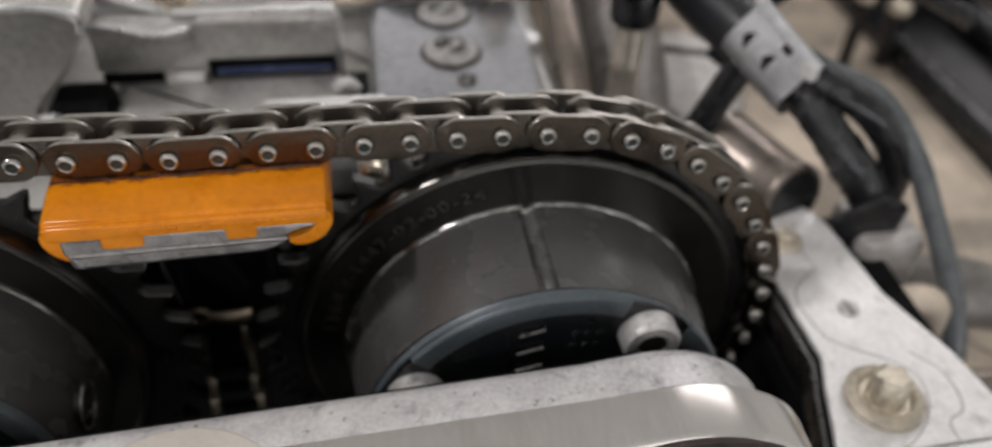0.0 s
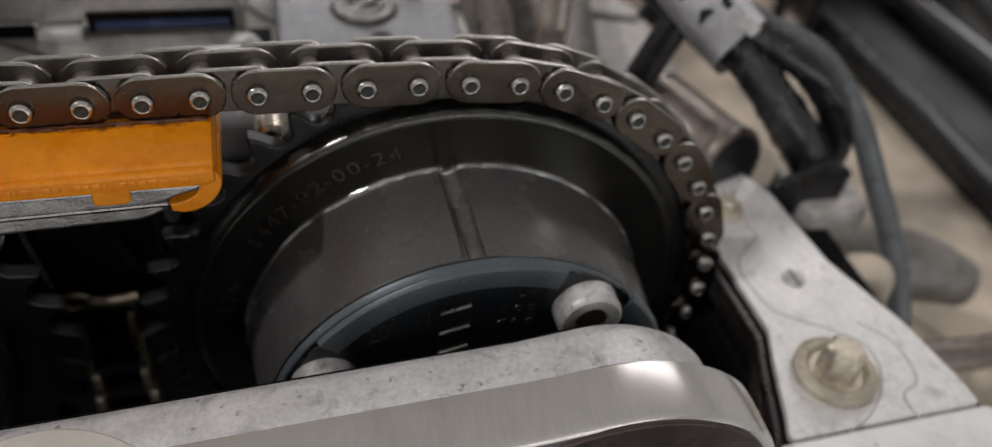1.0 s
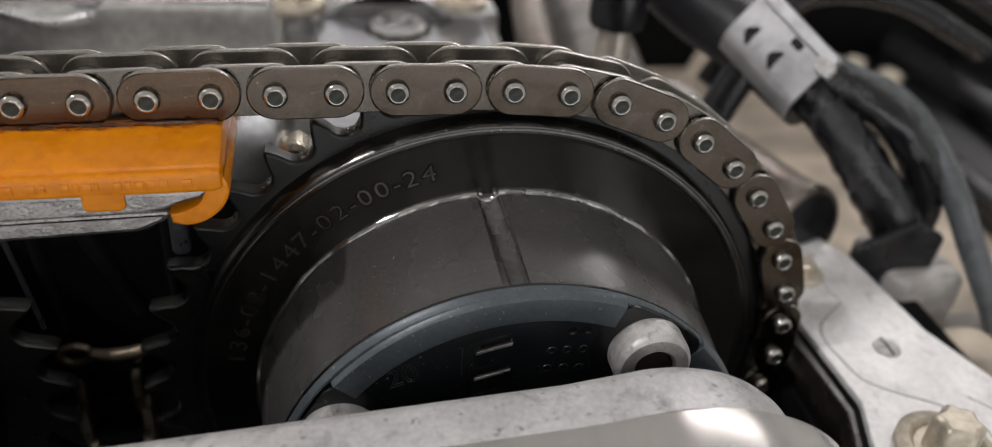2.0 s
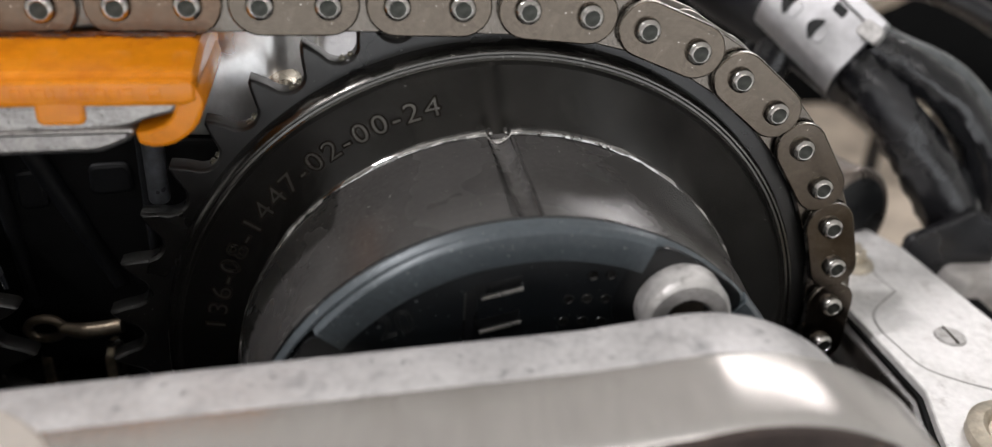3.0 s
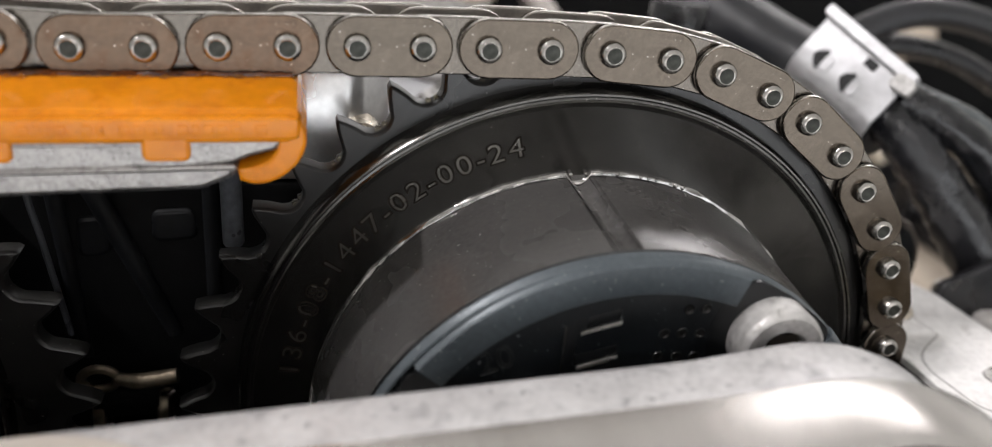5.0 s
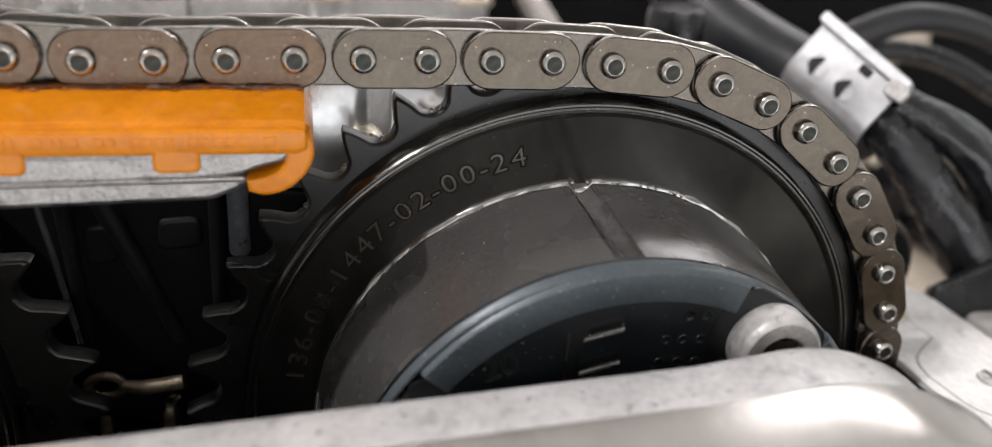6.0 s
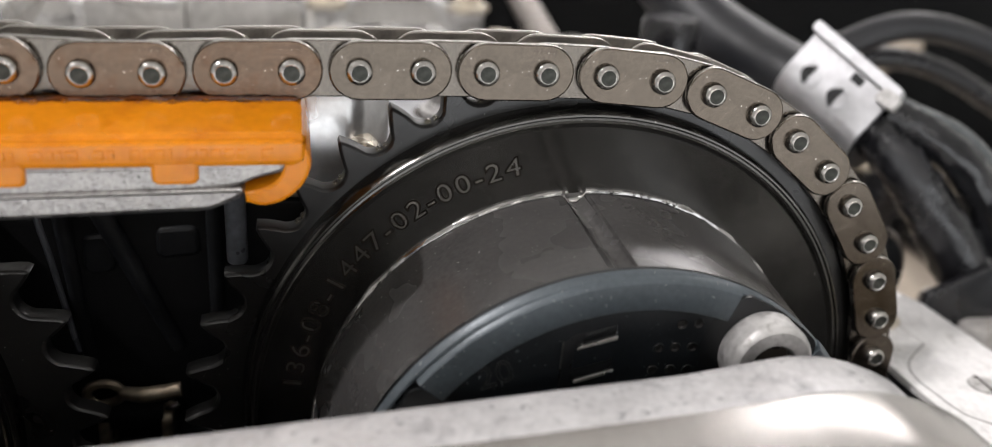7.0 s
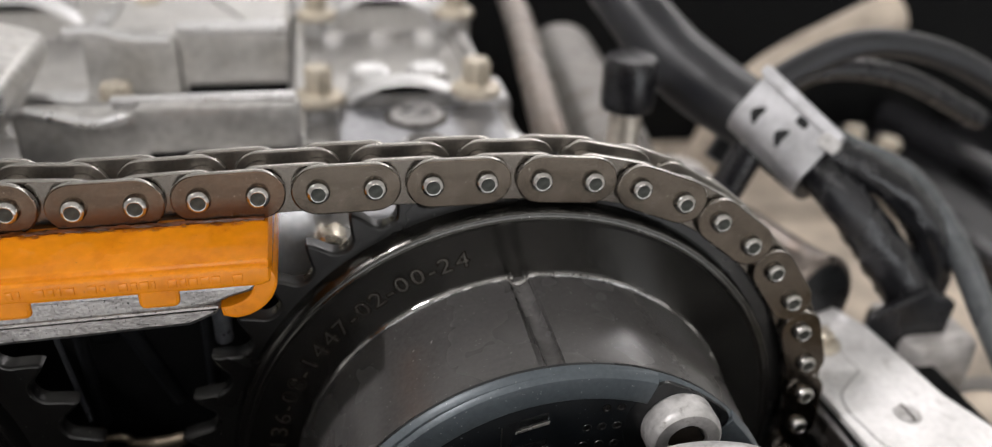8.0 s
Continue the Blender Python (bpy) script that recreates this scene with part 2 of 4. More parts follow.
def inset(poly, d):
    """The outline moved inwards by d."""
    n = len(poly)
    area = sum(poly[i - 1][0] * poly[i][1] - poly[i][0] * poly[i - 1][1] for i in range(n))
    s = 1 if area > 0 else -1
    out = []
    for i in range(n):
        p, a, c = Vector(poly[i]), Vector(poly[i - 1]), Vector(poly[(i + 1) % n])
        t1, t2 = (p - a), (c - p)
        if t1.length < 1e-6 or t2.length < 1e-6:
            t1 = t2 = c - a
        n1, n2 = Vector((-t1.y, t1.x)).normalized() * s, Vector((-t2.y, t2.x)).normalized() * s
        m = n1 + n2
        m = m.normalized() / max(0.4, m.length / 2) if m.length > 1e-6 else n1
        out.append(tuple(p + m * d))
    return out


def prism(poly, stations, axis="y", bm=None, caps=True):
    """An outline swept along an axis; stations: (place on the axis, inset there)."""
    bm = bm or bmesh.new()
    rings = []
    for w, d in stations:
        ring = inset(poly, d) if d else poly
        rings.append([bm.verts.new(place(axis, u, v, w)) for u, v in ring])
    n = len(poly)
    for r1, r2 in zip(rings, rings[1:]):
        for i in range(n):
            bm.faces.new((r1[i - 1], r1[i], r2[i], r2[i - 1]))
    if caps:
        bm.faces.new(rings[0])
        bm.faces.new(rings[-1])
    return bm


def slab(poly, a, b, bevel=0.3, axis="y", bm=None):
    s = 1 if b > a else -1
    k = bevel * 0.3
    return prism(poly, [(a, bevel), (a + s * k, k), (a + s * bevel, 0), (b - s * bevel, 0), (b - s * k, k), (b, bevel)] if bevel else [(a, 0), (b, 0)], axis, bm)


def box(x0, x1, y0, y1, z0, z1, bevel=0.5, bm=None, corner=0.5):
    return slab(rounded([(x0, y0), (x1, y0), (x1, y1), (x0, y1)], corner, 3), z0, z1, bevel, "z", bm)


def circle(cu, cv, r, seg=32, a0=0.0):
    return [(cu + r * math.cos(a0 + 2 * math.pi * k / seg), cv + r * math.sin(a0 + 2 * math.pi * k / seg)) for k in range(seg)]


def stadium(length, height, seg=12):
    r, h = height / 2, length / 2
    return [(h + r * math.cos(a), r * math.sin(a)) for a in [math.pi * (k / seg - 0.5) for k in range(seg + 1)]] + [(-h + r * math.cos(a), r * math.sin(a)) for a in [math.pi * (k / seg + 0.5) for k in range(seg + 1)]]


def lathe(profile, seg=128, axis="y", cu=0.0, cv=0.0, bm=None, shape=None):
    """(radius, place) pairs turned about an axis; shape(angle, index) may change a radius."""
    bm = bm or bmesh.new()
    rings = []
    for i, (r, w) in enumerate(profile):
        if r < 1e-6:
            rings.append([bm.verts.new(place(axis, cu, cv, w))])
            continue
        ring = []
        for k in range(seg):
            a = 2 * math.pi * k / seg
            q = r + (shape(a, i) if shape else 0.0)
            ring.append(bm.verts.new(place(axis, cu + q * math.sin(a), cv + q * math.cos(a), w)))
        rings.append(ring)
    for r1, r2 in zip(rings, rings[1:]):
        for k in range(seg):
            if len(r1) == 1 and len(r2) == 1:
                continue
            if len(r1) == 1:
                bm.faces.new((r1[0], r2[k - 1], r2[k]))
            elif len(r2) == 1:
                bm.faces.new((r1[k - 1], r1[k], r2[0]))
            else:
                bm.faces.new((r1[k - 1], r1[k], r2[k], r2[k - 1]))
    return bm


def sector(profile, a0, a1, step=1.5):
    """A closed (radius, place) outline swept from one angle to another, with flat ends."""
    bm = bmesh.new()
    n = max(2, int((a1 - a0) / step))
    rings = []
    for k in range(n + 1):
        a = radians(a0 + (a1 - a0) * k / n)
        rings.append([bm.verts.new((r * math.sin(a), w, r * math.cos(a))) for r, w in profile])
    m = len(profile)
    for r1, r2 in zip(rings, rings[1:]):
        for i in range(m):
            bm.faces.new((r1[i - 1], r1[i], r2[i], r2[i - 1]))
    bm.faces.new(rings[0])
    bm.faces.new(rings[-1])
    return bm


def spline(points, steps=10):
    """A smooth line through a few points."""
    p = [Vector(q) for q in points]
    p = [2 * p[0] - p[1]] + p + [2 * p[-1] - p[-2]]
    out = []
    for i in range(1, len(p) - 2):
        for k in range(steps):
            t = k / steps
            out.append(0.5 * (2 * p[i] + (p[i + 1] - p[i - 1]) * t + (2 * p[i - 1] - 5 * p[i] + 4 * p[i + 1] - p[i + 2]) * t * t + (3 * p[i] - p[i - 1] - 3 * p[i + 1] + p[i + 2]) * t ** 3))
    out.append(p[-2])
    return out


def hose(points, r, seg=16, steps=10, ripple=0.0, every=2, bm=None, wob=0.0, seed=1):
    """A round hose through a few points; r may be one radius or one for each point."""
    bm = bm or bmesh.new()
    line = spline(points, steps)
    rnd = random.Random(seed)
    rr = [p[0] for p in spline([(q, 0, 0) for q in r], steps)] if isinstance(r, (list, tuple)) else [r] * len(line)
    side = None
    rings = []
    for i, p in enumerate(line):
        t = (line[min(i + 1, len(line) - 1)] - line[max(i - 1, 0)]).normalized()
        if side is None:
            side = t.orthogonal().normalized()
        side = (side - t * side.dot(t)).normalized()
        up = t.cross(side)
        q = rr[i] + (ripple if (i // every) % 2 else 0.0)
        rings.append([bm.verts.new(p + (side * math.cos(2 * math.pi * k / seg) + up * math.sin(2 * math.pi * k / seg)) * (q + wob * (rnd.random() - 0.5))) for k in range(seg)])
    for r1, r2 in zip(rings, rings[1:]):
        for k in range(seg):
            bm.faces.new((r1[k - 1], r1[k], r2[k], r2[k - 1]))
    bm.faces.new(rings[0])
    bm.faces.new(rings[-1])
    return bm


def lettering(text, size, depth=0.1, outline=0.0, fat=0.0):
    """Flat letters of the built-in font as a bmesh in mm, from x = 0 on."""
    cu = bpy.data.curves.new("letters", "FONT")
    cu.body, cu.size, cu.extrude, cu.resolution_u = text, size, depth, 3
    cu.offset = fat
    if outline:
        cu.fill_mode, cu.bevel_depth, cu.bevel_resolution, cu.extrude = "NONE", outline, 0, 0.0
    ob = bpy.data.objects.new("letters", cu)
    scene.collection.objects.link(ob)
    me = bpy.data.meshes.new_from_object(ob.evaluated_get(bpy.context.evaluated_depsgraph_get()))
    bm = bmesh.new()
    bm.from_mesh(me)
    bpy.data.objects.remove(ob)
    bpy.data.curves.remove(cu)
    bpy.data.meshes.remove(me)
    return bm


# ---------------------------------------------------------------- the garage round the car


def wall(name, x0, x1, y0, y1, z0, z1, mat, label, category):
    ob = part(name, box(x0 * 1000, x1 * 1000, y0 * 1000, y1 * 1000, z0 * 1000, z1 * 1000, 0, None, 0), mat)
    return tagged(ob, label, category, kind="structure")


# unseen closing room; its pale floor and door opening feed the steel's reflections
wall("floor", -4, 4, -4, 4, -1.8, -1.7, M_FLOOR, "pale grey concrete garage floor", "floor")
wall("ceiling", -4, 4, -4, 4, 1.9, 2.0, M_WHITEWALL, "white painted garage ceiling", "ceiling")
wall("wall_north", -4, 4, 4, 4.1, -1.7, 1.9, M_WHITEWALL, "plain white garage wall", "wall")
wall("wall_south", -4, 4, -4.1, -4, 0.1, 1.9, M_WHITEWALL, "unseen white wall over the added light opening", "wall")
wall("wall_south_2", -4, -2.2, -4.1, -4, -1.7, 0.1, M_WHITEWALL, "unseen white wall beside the added light opening", "wall")
wall("wall_south_3", 3.6, 4, -4.1, -4, -1.7, 0.1, M_WHITEWALL, "unseen white wall beside the added light opening", "wall")
wall("wall_east", 4, 4.1, -4, 4, -1.7, 1.9, M_WHITEWALL, "plain white garage wall", "wall")
wall("wall_west", -4.1, -4, -4, 4, -1.7, 1.9, M_WHITEWALL, "plain white garage wall", "wall")

# unseen black panel, added to cut steep reflections off from the bright front
tagged(part("shade_panel", box(-800, 800, -420, -380, -900, -205, 10), M_TRIM), "unseen black panel added in front to darken reflections", "panel", kind="structure")

# ---------------------------------------------------------------- timing chain
PITCH, TEETH = 8.0, 42
RP = PITCH / 2 / math.sin(math.pi / TEETH)
STEP = 2 * math.pi / TEETH
GAP = 126.0          # between the two camshafts
FIRST = radians(-0.8)  # turn of the sprocket
OUTER, INNER = 8.06, 8.31  # the worn chain's pin spacing over an outer and an inner link


def pin_place(k):
    """Where pin k sits: 0 is the last one before the right-hand sprocket's wrap."""
    if k > 0:
        a = radians(8.04 + 8.75 * (k - 1) - 0.036 * (k - 1) ** 2)
        return 0.64 + 52.7 * math.sin(a), 0.58 + 52.7 * math.cos(a)
    x = -0.13 - (-k // 2) * OUTER - (-k - -k // 2) * INNER
    if x > -GAP:
        u = min(-x, GAP + x) / 64
        return x, 53.62 - 1.15 * u ** 3.2 - 0.25 * math.exp(x / 4)
    a = (x + GAP) / RP
    return -GAP + RP * math.sin(a), RP * math.cos(a)


chain = thing("timing_chain", "oily brown-grey steel roller timing chain over two sprockets", "chain")
LO, HI = -26, 19
outer = part("outer_plate", slab(stadium(OUTER, 7.7), 0.0, 1.1, 0.26), M_PLATE)
browned = part("outer_plate", slab(stadium(OUTER, 7.7), 0.0, 1.1, 0.26), M_BROWNER)
rear_outer = part("outer_plate", slab(stadium(OUTER, 7.7), 0.0, 1.1, 0.26), M_REARLIT)
rear_inner = part("inner_plate", slab(stadium(INNER, 7.4), 0.0, 1.1, 0.2), M_REARLIT)
inner = part("inner_plate", slab(stadium(INNER, 7.4), 0.0, 1.1, 0.2), M_INNER)
pin = part("pin", lathe([(1.0, -0.42), (1.04, -0.52), (1.12, -0.54), (1.4, -0.42), (1.6, -0.18), (1.7, 0.2), (1.74, 1.1), (1.5, 1.3), (1.5, 9.3), (1.1, 10.2), (0, 10.2)], 28), M_PIN)
# the flat end's dark reflection is put in as darker steel
pin_face = part("pin_face", lathe([(1.04, -0.43), (0.6, -0.40), (0, -0.41)], 28), M_PINDARK)
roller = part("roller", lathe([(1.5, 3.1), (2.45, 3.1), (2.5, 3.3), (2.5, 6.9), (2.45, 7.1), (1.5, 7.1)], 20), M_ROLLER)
for ob in (outer, browned, inner, rear_outer, rear_inner):                # the rims of the plates are rubbed bright
    ob.data.materials.append(M_RUBBED)
    for poly in ob.data.polygons:
        if abs(poly.normal.y) < 0.75:
            poly.material_index = 1
masters = [outer, inner, pin, pin_face, roller, browned, rear_outer, rear_inner]
for k in range(LO, HI + 1):
    x, z = pin_place(k)
    x2, z2 = pin_place(k + 1)
    a = math.atan2(z2 - z, x2 - x)
    spin = Matrix.Rotation(-a, 4, "Y")
    clone(pin_face, Matrix(), clone(pin, Matrix.Translation((x * MM, 0, z * MM)) @ spin, chain))
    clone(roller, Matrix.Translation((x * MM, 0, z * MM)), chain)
    if k < HI:
        mid = ((x + x2) / 2 * MM, (z + z2) / 2 * MM)
        kind, ys = (outer, (0.7, 8.4)) if k % 2 == 0 else (inner, (1.95, 7.2))
        if k % 2 == 0 and -11 <= k <= -5:
            kind = browned               # the links over the guide are browner
        clone(kind, Matrix.Translation((mid[0], ys[0] * MM, mid[1])) @ spin, chain)
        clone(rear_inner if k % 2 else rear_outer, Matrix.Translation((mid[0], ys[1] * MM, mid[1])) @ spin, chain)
for ob in masters:
    bpy.data.objects.remove(ob)


# ---------------------------------------------------------------- camshaft phasers
def tooth_ring(seg_per=14):
    """Outline radius of the sprocket for equal steps of angle."""
    tip, root, rr = 55.6, RP - 2.5, 2.55
    n = TEETH * seg_per
    out = []
    for k in range(n):
        a = 2 * math.pi * k / n
        d = (a - FIRST) / STEP
        d = (d - round(d)) * STEP          # angle from the nearest valley
        s = abs(d) * RP
        if s < rr * 0.86:
            r = RP - math.sqrt(rr * rr - s * s)
        else:
            base = RP - math.sqrt(rr * rr - (rr * 0.86) ** 2)
            f = (s - rr * 0.86) / (PITCH / 2 - rr * 0.86)
            r = base + (tip - base) * min(1.0, f * 1.12) ** 0.8
        x, z = r * math.sin(a), r * math.cos(a)
        out.append((x * (1 + 0.04 * min(1.0, max(0.0, (32 - z) / 26))), z))    # the ring is a little wider low down
    return out


GROOVE = radians(-4.6)


def drum_shape(a, i):
    """The drum's slight taper and lean, and its one groove."""
    lean = 2.1 - 0.6 * math.sin(a) - 1.95 * math.cos(a) if i <= 2 else -0.5 - 0.8 * math.sin(a)
    return lean + groove(a, i)


def groove(a, i):
    d = (a - GROOVE - (0.018 if i >= 3 else 0.0) + math.pi) % (2 * math.pi) - math.pi
    s = abs(d) * 36.4
    return -1.25 * math.sqrt(1 - (s / 1.5) ** 2) if s < 1.5 and 1 <= i else 0.0


def torx_head(cx, cz, r, y0, y1, host):
    """A round cap bolt with a six-lobed socket; its head runs from y0 (seat) to y1 (top)."""
    head = part("cap_bolt", lathe([(r * 0.9, y0), (r, y0 - 0.3), (r, y1 + 1.2), (r * 0.97, y1 + 0.5), (r * 0.88, y1), (r * 0.56, y1), (r * 0.5, y1 + 0.4), (r * 0.5, y1 + 3.4), (0, y1 + 3.4)], 48, "y", cx, cz), M_BOLT, host, "dull silver socket bolt")
    lobes = [(cx + (r * 0.5 + 0.02 - 0.55 * (0.5 + 0.5 * math.cos(6 * a))) * math.sin(a), cz + (r * 0.5 + 0.02 - 0.55 * (0.5 + 0.5 * math.cos(6 * a))) * math.cos(a)) for a in [2 * math.pi * k / 48 for k in range(48)]]
    part("socket", prism(lobes, [(y1 + 0.5, 0), (y1 + 3.2, 0)]), M_SOCKET, head, "dark socket floor")


def phaser(label, cx, marked):
    host = thing("camshaft_phaser", label, "camshaft phaser", "camshaft phasers")
    bm = bmesh.new()
    ring = tooth_ring()
    prism(ring, [(3.55, 0.45), (3.75, 0.1), (4.0, 0.0), (6.3, 0.0), (6.6, 0.3)], "y", bm)
    part("sprocket", bm, M_BLACK, host, "black oxide toothed steel ring", 40)
    part("rim_disc", lathe([(33.0, 0.5), (45.6, 0.5), (45.9, 0.4), (46.15, 0.12), (46.4, 0.05), (46.65, 0.3), (46.95, 0.35), (47.2, 0.1), (47.45, 0.12), (47.75, 0.5), (47.95, 1.2), (48.1, 3.7), (33.0, 3.7)], 192, "y", -1.4, 0.7), M_DISC, host, "glossy black stepped disc")
    def wave(a, i):
        """Unevenness of the bead; it breaks off at the groove and sinks low on both sides, where its highlight fades.
        """
        d = (a + math.pi) % (2 * math.pi) - math.pi
        gap = -1.3 * max(0.0, 1 - (abs(d + 0.062) * 39 / 1.5) ** 4)
        return gap + 0.13 * noise.noise((a * 9, i, 2)) + 0.09 * noise.noise((a * 34, i, 5)) - 0.5 * min(1.0, max(0.0, (-d - 0.75) / 0.35, (d - 0.42) / 0.3))
    # the bead's highlight is put into its pale steel
    part("base_bead", lathe([(38.6, 0.2), (38.72, -0.15), (39.05, -0.1), (39.3, 0.15), (39.4, 0.5)], 360, "y", -0.6, -1.95, shape=wave), M_BEAD, host, "bright uneven bead at the drum's foot")
    gx, gz = math.sin(GROOVE), math.cos(GROOVE)
    bm = bmesh.new()
    across = [(1.38 * math.sin(radians(9 * k)), -1.17 * math.cos(radians(9 * k))) for k in range(-9, 10)]
    ends = [[bm.verts.new((gx * (r + h) + gz * u - 0.031 * y, y, gz * (r + h) - gx * u)) for u, h in across] for y, r in ((0.4, 36.6), (-6.0, 36.42), (-13.5, 36.19), (-20.75, 35.96))]
    for one, two in zip(ends, ends[1:]):
        for k in range(len(across) - 1):
            bm.faces.new((one[k], one[k + 1], two[k + 1], two[k]))
    # floor paler than the drum: scrape wear, and the light it catches
    part("groove_floor", bm, M_GROOVE, host, "scraped round floor of the groove, paler for light on it", 60)
    part("drum", lathe([(36.9, 0.6), (36.55, 0.2), (36.4, -0.4), (36.4, -20.6), (36.25, -20.95), (35.9, -21.05), (34, -21.05)], 1200, shape=drum_shape), M_DRUM, host, "dark grey phosphated steel drum with one groove", 30.0)
    # front cap with two pockets for its bolts
    bolts = (33.6, -63.5, 125.0, -154.0)
    rim = [(34.0, -20.8), (35.3, -21.15), (35.5, -21.3), (35.5, -21.6), (34.95, -22.95), (34.75, -23.1), (31.2, -23.1), (31.05, -23.0), (30.95, -22.8), (30.95, -20.8)]
    cuts = sorted(bolts)
    for i, a in enumerate(cuts):
        nxt = cuts[(i + 1) % len(cuts)] + (360 if i == len(cuts) - 1 else 0)
        part("cap_rim", sector(rim, a + 12.6, nxt - 12.6), M_CAP, host, "blue-grey steel cap rim")
    part("cap_edge", lathe([(35.5, -21.0), (35.8, -21.28), (35.7, -21.65), (35.2, -22.26), (34.9, -22.3), (34.8, -22.1), (34.8, -21.2)], 200, "y", -0.7, 0.0), M_CAP, host, "thin chamfered outer edge")
    part("joint", lathe([(35.7, -20.85), (35.95, -20.95), (35.95, -21.12), (35.7, -21.24)], 200, "y", -0.8, 0.0), M_PIT, host, "black joint between drum and cap")
    part("cap_floor", lathe([(35.6, -21.0), (35.6, -21.3), (35.5, -21.4), (20, -21.4)], 160, "y", -0.7, 0.0), M_PIT, host, "black sunk floor of the cap")
    part("cap_face", lathe([(31.1, -21.2), (31.1, -22.7), (31.05, -22.75), (8, -22.75), (7.5, -22.2), (0, -22.2)], 160), M_CAPDARK, host, "near-black front face with stamped marks")
    for a in bolts:
        bx, bz = 29.5 * math.sin(radians(a)), 29.5 * math.cos(radians(a))
        # a flush black disc stands for the shaded pocket round each bolt
        part("pocket_shade", slab([(px * min(1.0, 35.1 / math.hypot(px, pz)), pz * min(1.0, 35.1 / math.hypot(px, pz))) for px, pz in circle(bx, bz, 8.2, 48)], -21.6, -22.79, 0.03), M_PIT, host, "flat black disc put in for the shaded pocket round a bolt")
        torx_head(bx, bz, 5.5, -22.0, -27.0, host)
    if marked:
        # oil standing in the valleys between the teeth
        wet = random.Random(21)
        for k in range(-7, -1):
            a, rad = FIRST + k * STEP, RP - 2.35
            ox, oz = rad * math.sin(a), rad * math.cos(a)
            for u in (-0.5, 0.6):
                q = wet.uniform(0.35, 0.6)
                part("oil_drop", lathe([(0, 4.2), (q * 0.8, 4.35), (q, 4.8), (q * 0.8, 5.3), (0, 5.5)], 14, "y", ox + u * math.cos(a), oz - u * math.sin(a)), M_OIL, host, "clear drop of oil")
        # oil blobs beside the groove at the drum's foot; pale steel makes their highlights
        for a in (-0.09, -0.035, 0.08, 0.17, 0.2, 0.23, 0.31, 0.34):
            q = wet.uniform(0.3, 0.48)
            ox, oz = -0.6 + 39.0 * math.sin(a), -1.95 + 39.0 * math.cos(a)
            part("oil_blob", lathe([(0, 0.5), (q, 0.45), (q * 0.95, 0.1), (q * 0.7, -0.2), (q * 0.3, -0.34), (0, -0.36)], 14, "y", ox, oz), M_BEAD, host, "bright oil-wet blob")
        # stamped letter, dots and number on the face
        def stroke(name, p, q, up, mat, y):
            part(name, slab([p, q, (q[0] + 0.05, q[1] + up), (p[0] + 0.05, p[1] + up)], -22.7, y, 0.03), mat, host)
        # the light caught by the stroke edges is put in as bright strips
        for z in (26.1, 21.3, 16.5):
            stroke("letter_stroke", (-8.9, z - 0.3), (-3.2, z + 1.1), 1.9, M_PIT, -22.78)
            stroke("letter_glint", (-7.9, z - 0.35), (-3.0, z + 0.95), 0.45, M_EDGE, -23.0)
        stroke("letter_stroke", (-9.7, 15.0), (-8.3, 15.3), 11.9, M_PIT, -22.784)
        stroke("letter_glint", (-9.9, 15.0), (-9.75, 15.0), 12.0, M_MARK, -22.9)
        for x, z in ((5.3, 28.7), (7.5, 28.7), (2.7, 25.4), (4.9, 25.4), (7.2, 25.3), (2.3, 22.2), (4.7, 22.15), (7.0, 22.0)):
            part("stamped_dot", lathe([(0.72, -22.72), (0.66, -22.86), (0.45, -22.84), (0.36, -22.77), (0, -22.77)], 14, "y", x, z), M_BLACK, host)
        bm = lettering("20", 4.6, 0.0, 0.07)
        for v in bm.verts:
            x, z, d = v.co.x, v.co.y, v.co.z
            c, s = math.cos(radians(18)), math.sin(radians(18))
            v.co = (-19.6 + x * c - z * s, -22.75 + d, 20.6 + x * s + z * c)
        part("stamped_number", bm, M_BLACK, host)
        # the number round the disc
        text = "136-08-1447-02-00-24"
        steps = [0.62 if c == "-" else 1.0 for c in text]
        at, unit = -0.5, 3.92
        for c, w in zip(text, steps):
            turn = radians(-81.3 + (at + w / 2) * unit)
            # wide dark rim: dirt and shade in the stamping; pale core: light it catches
            for name, mat, fat, proud in (("digit_rim", M_STAMPDARK, 0.19, 0.03), ("stamped_digit", M_MARK, -0.035, 0.06)):
                bm = lettering(c, 4.1, 0.01, 0.0, fat)
                mid = (min(v.co.x for v in bm.verts) + max(v.co.x for v in bm.verts)) / 2
                for v in bm.verts:
                    a = turn + (v.co.x - mid) * 1.12 / 41.0
                    r = 39.3 + v.co.y * 0.95
                    v.co = (-1.9 + r * math.sin(a), 0.5 - proud - v.co.z, 1.1 + r * math.cos(a))
                part(name, bm, mat, host)
            at += w
    host.matrix_world = Matrix.Translation((cx * MM, 0, 0))
    return host


phaser("black exhaust camshaft phaser with grey drum and toothed rim", 0.0, True)
left = phaser("black intake camshaft phaser beside its twin, mostly in shadow", -GAP, False)
plug = part("drum_plug", lathe([(0, 36.2), (3.0, 36.2), (3.6, 37.0), (4.5, 37.1), (4.7, 36.8), (4.7, 35.8)], 28, "x", -10, 3), M_BLACK, left, "black threaded plug hole")
for k, r in enumerate((4.6, 3.7, 2.8)):
    part("thread", lathe([(r - 0.22, 37.0 - 0.3 * k), (r, 37.25 - 0.3 * k), (r + 0.2, 37.0 - 0.3 * k)], 28, "x", -10, 3), M_EDGE, plug, "bright thread edge")

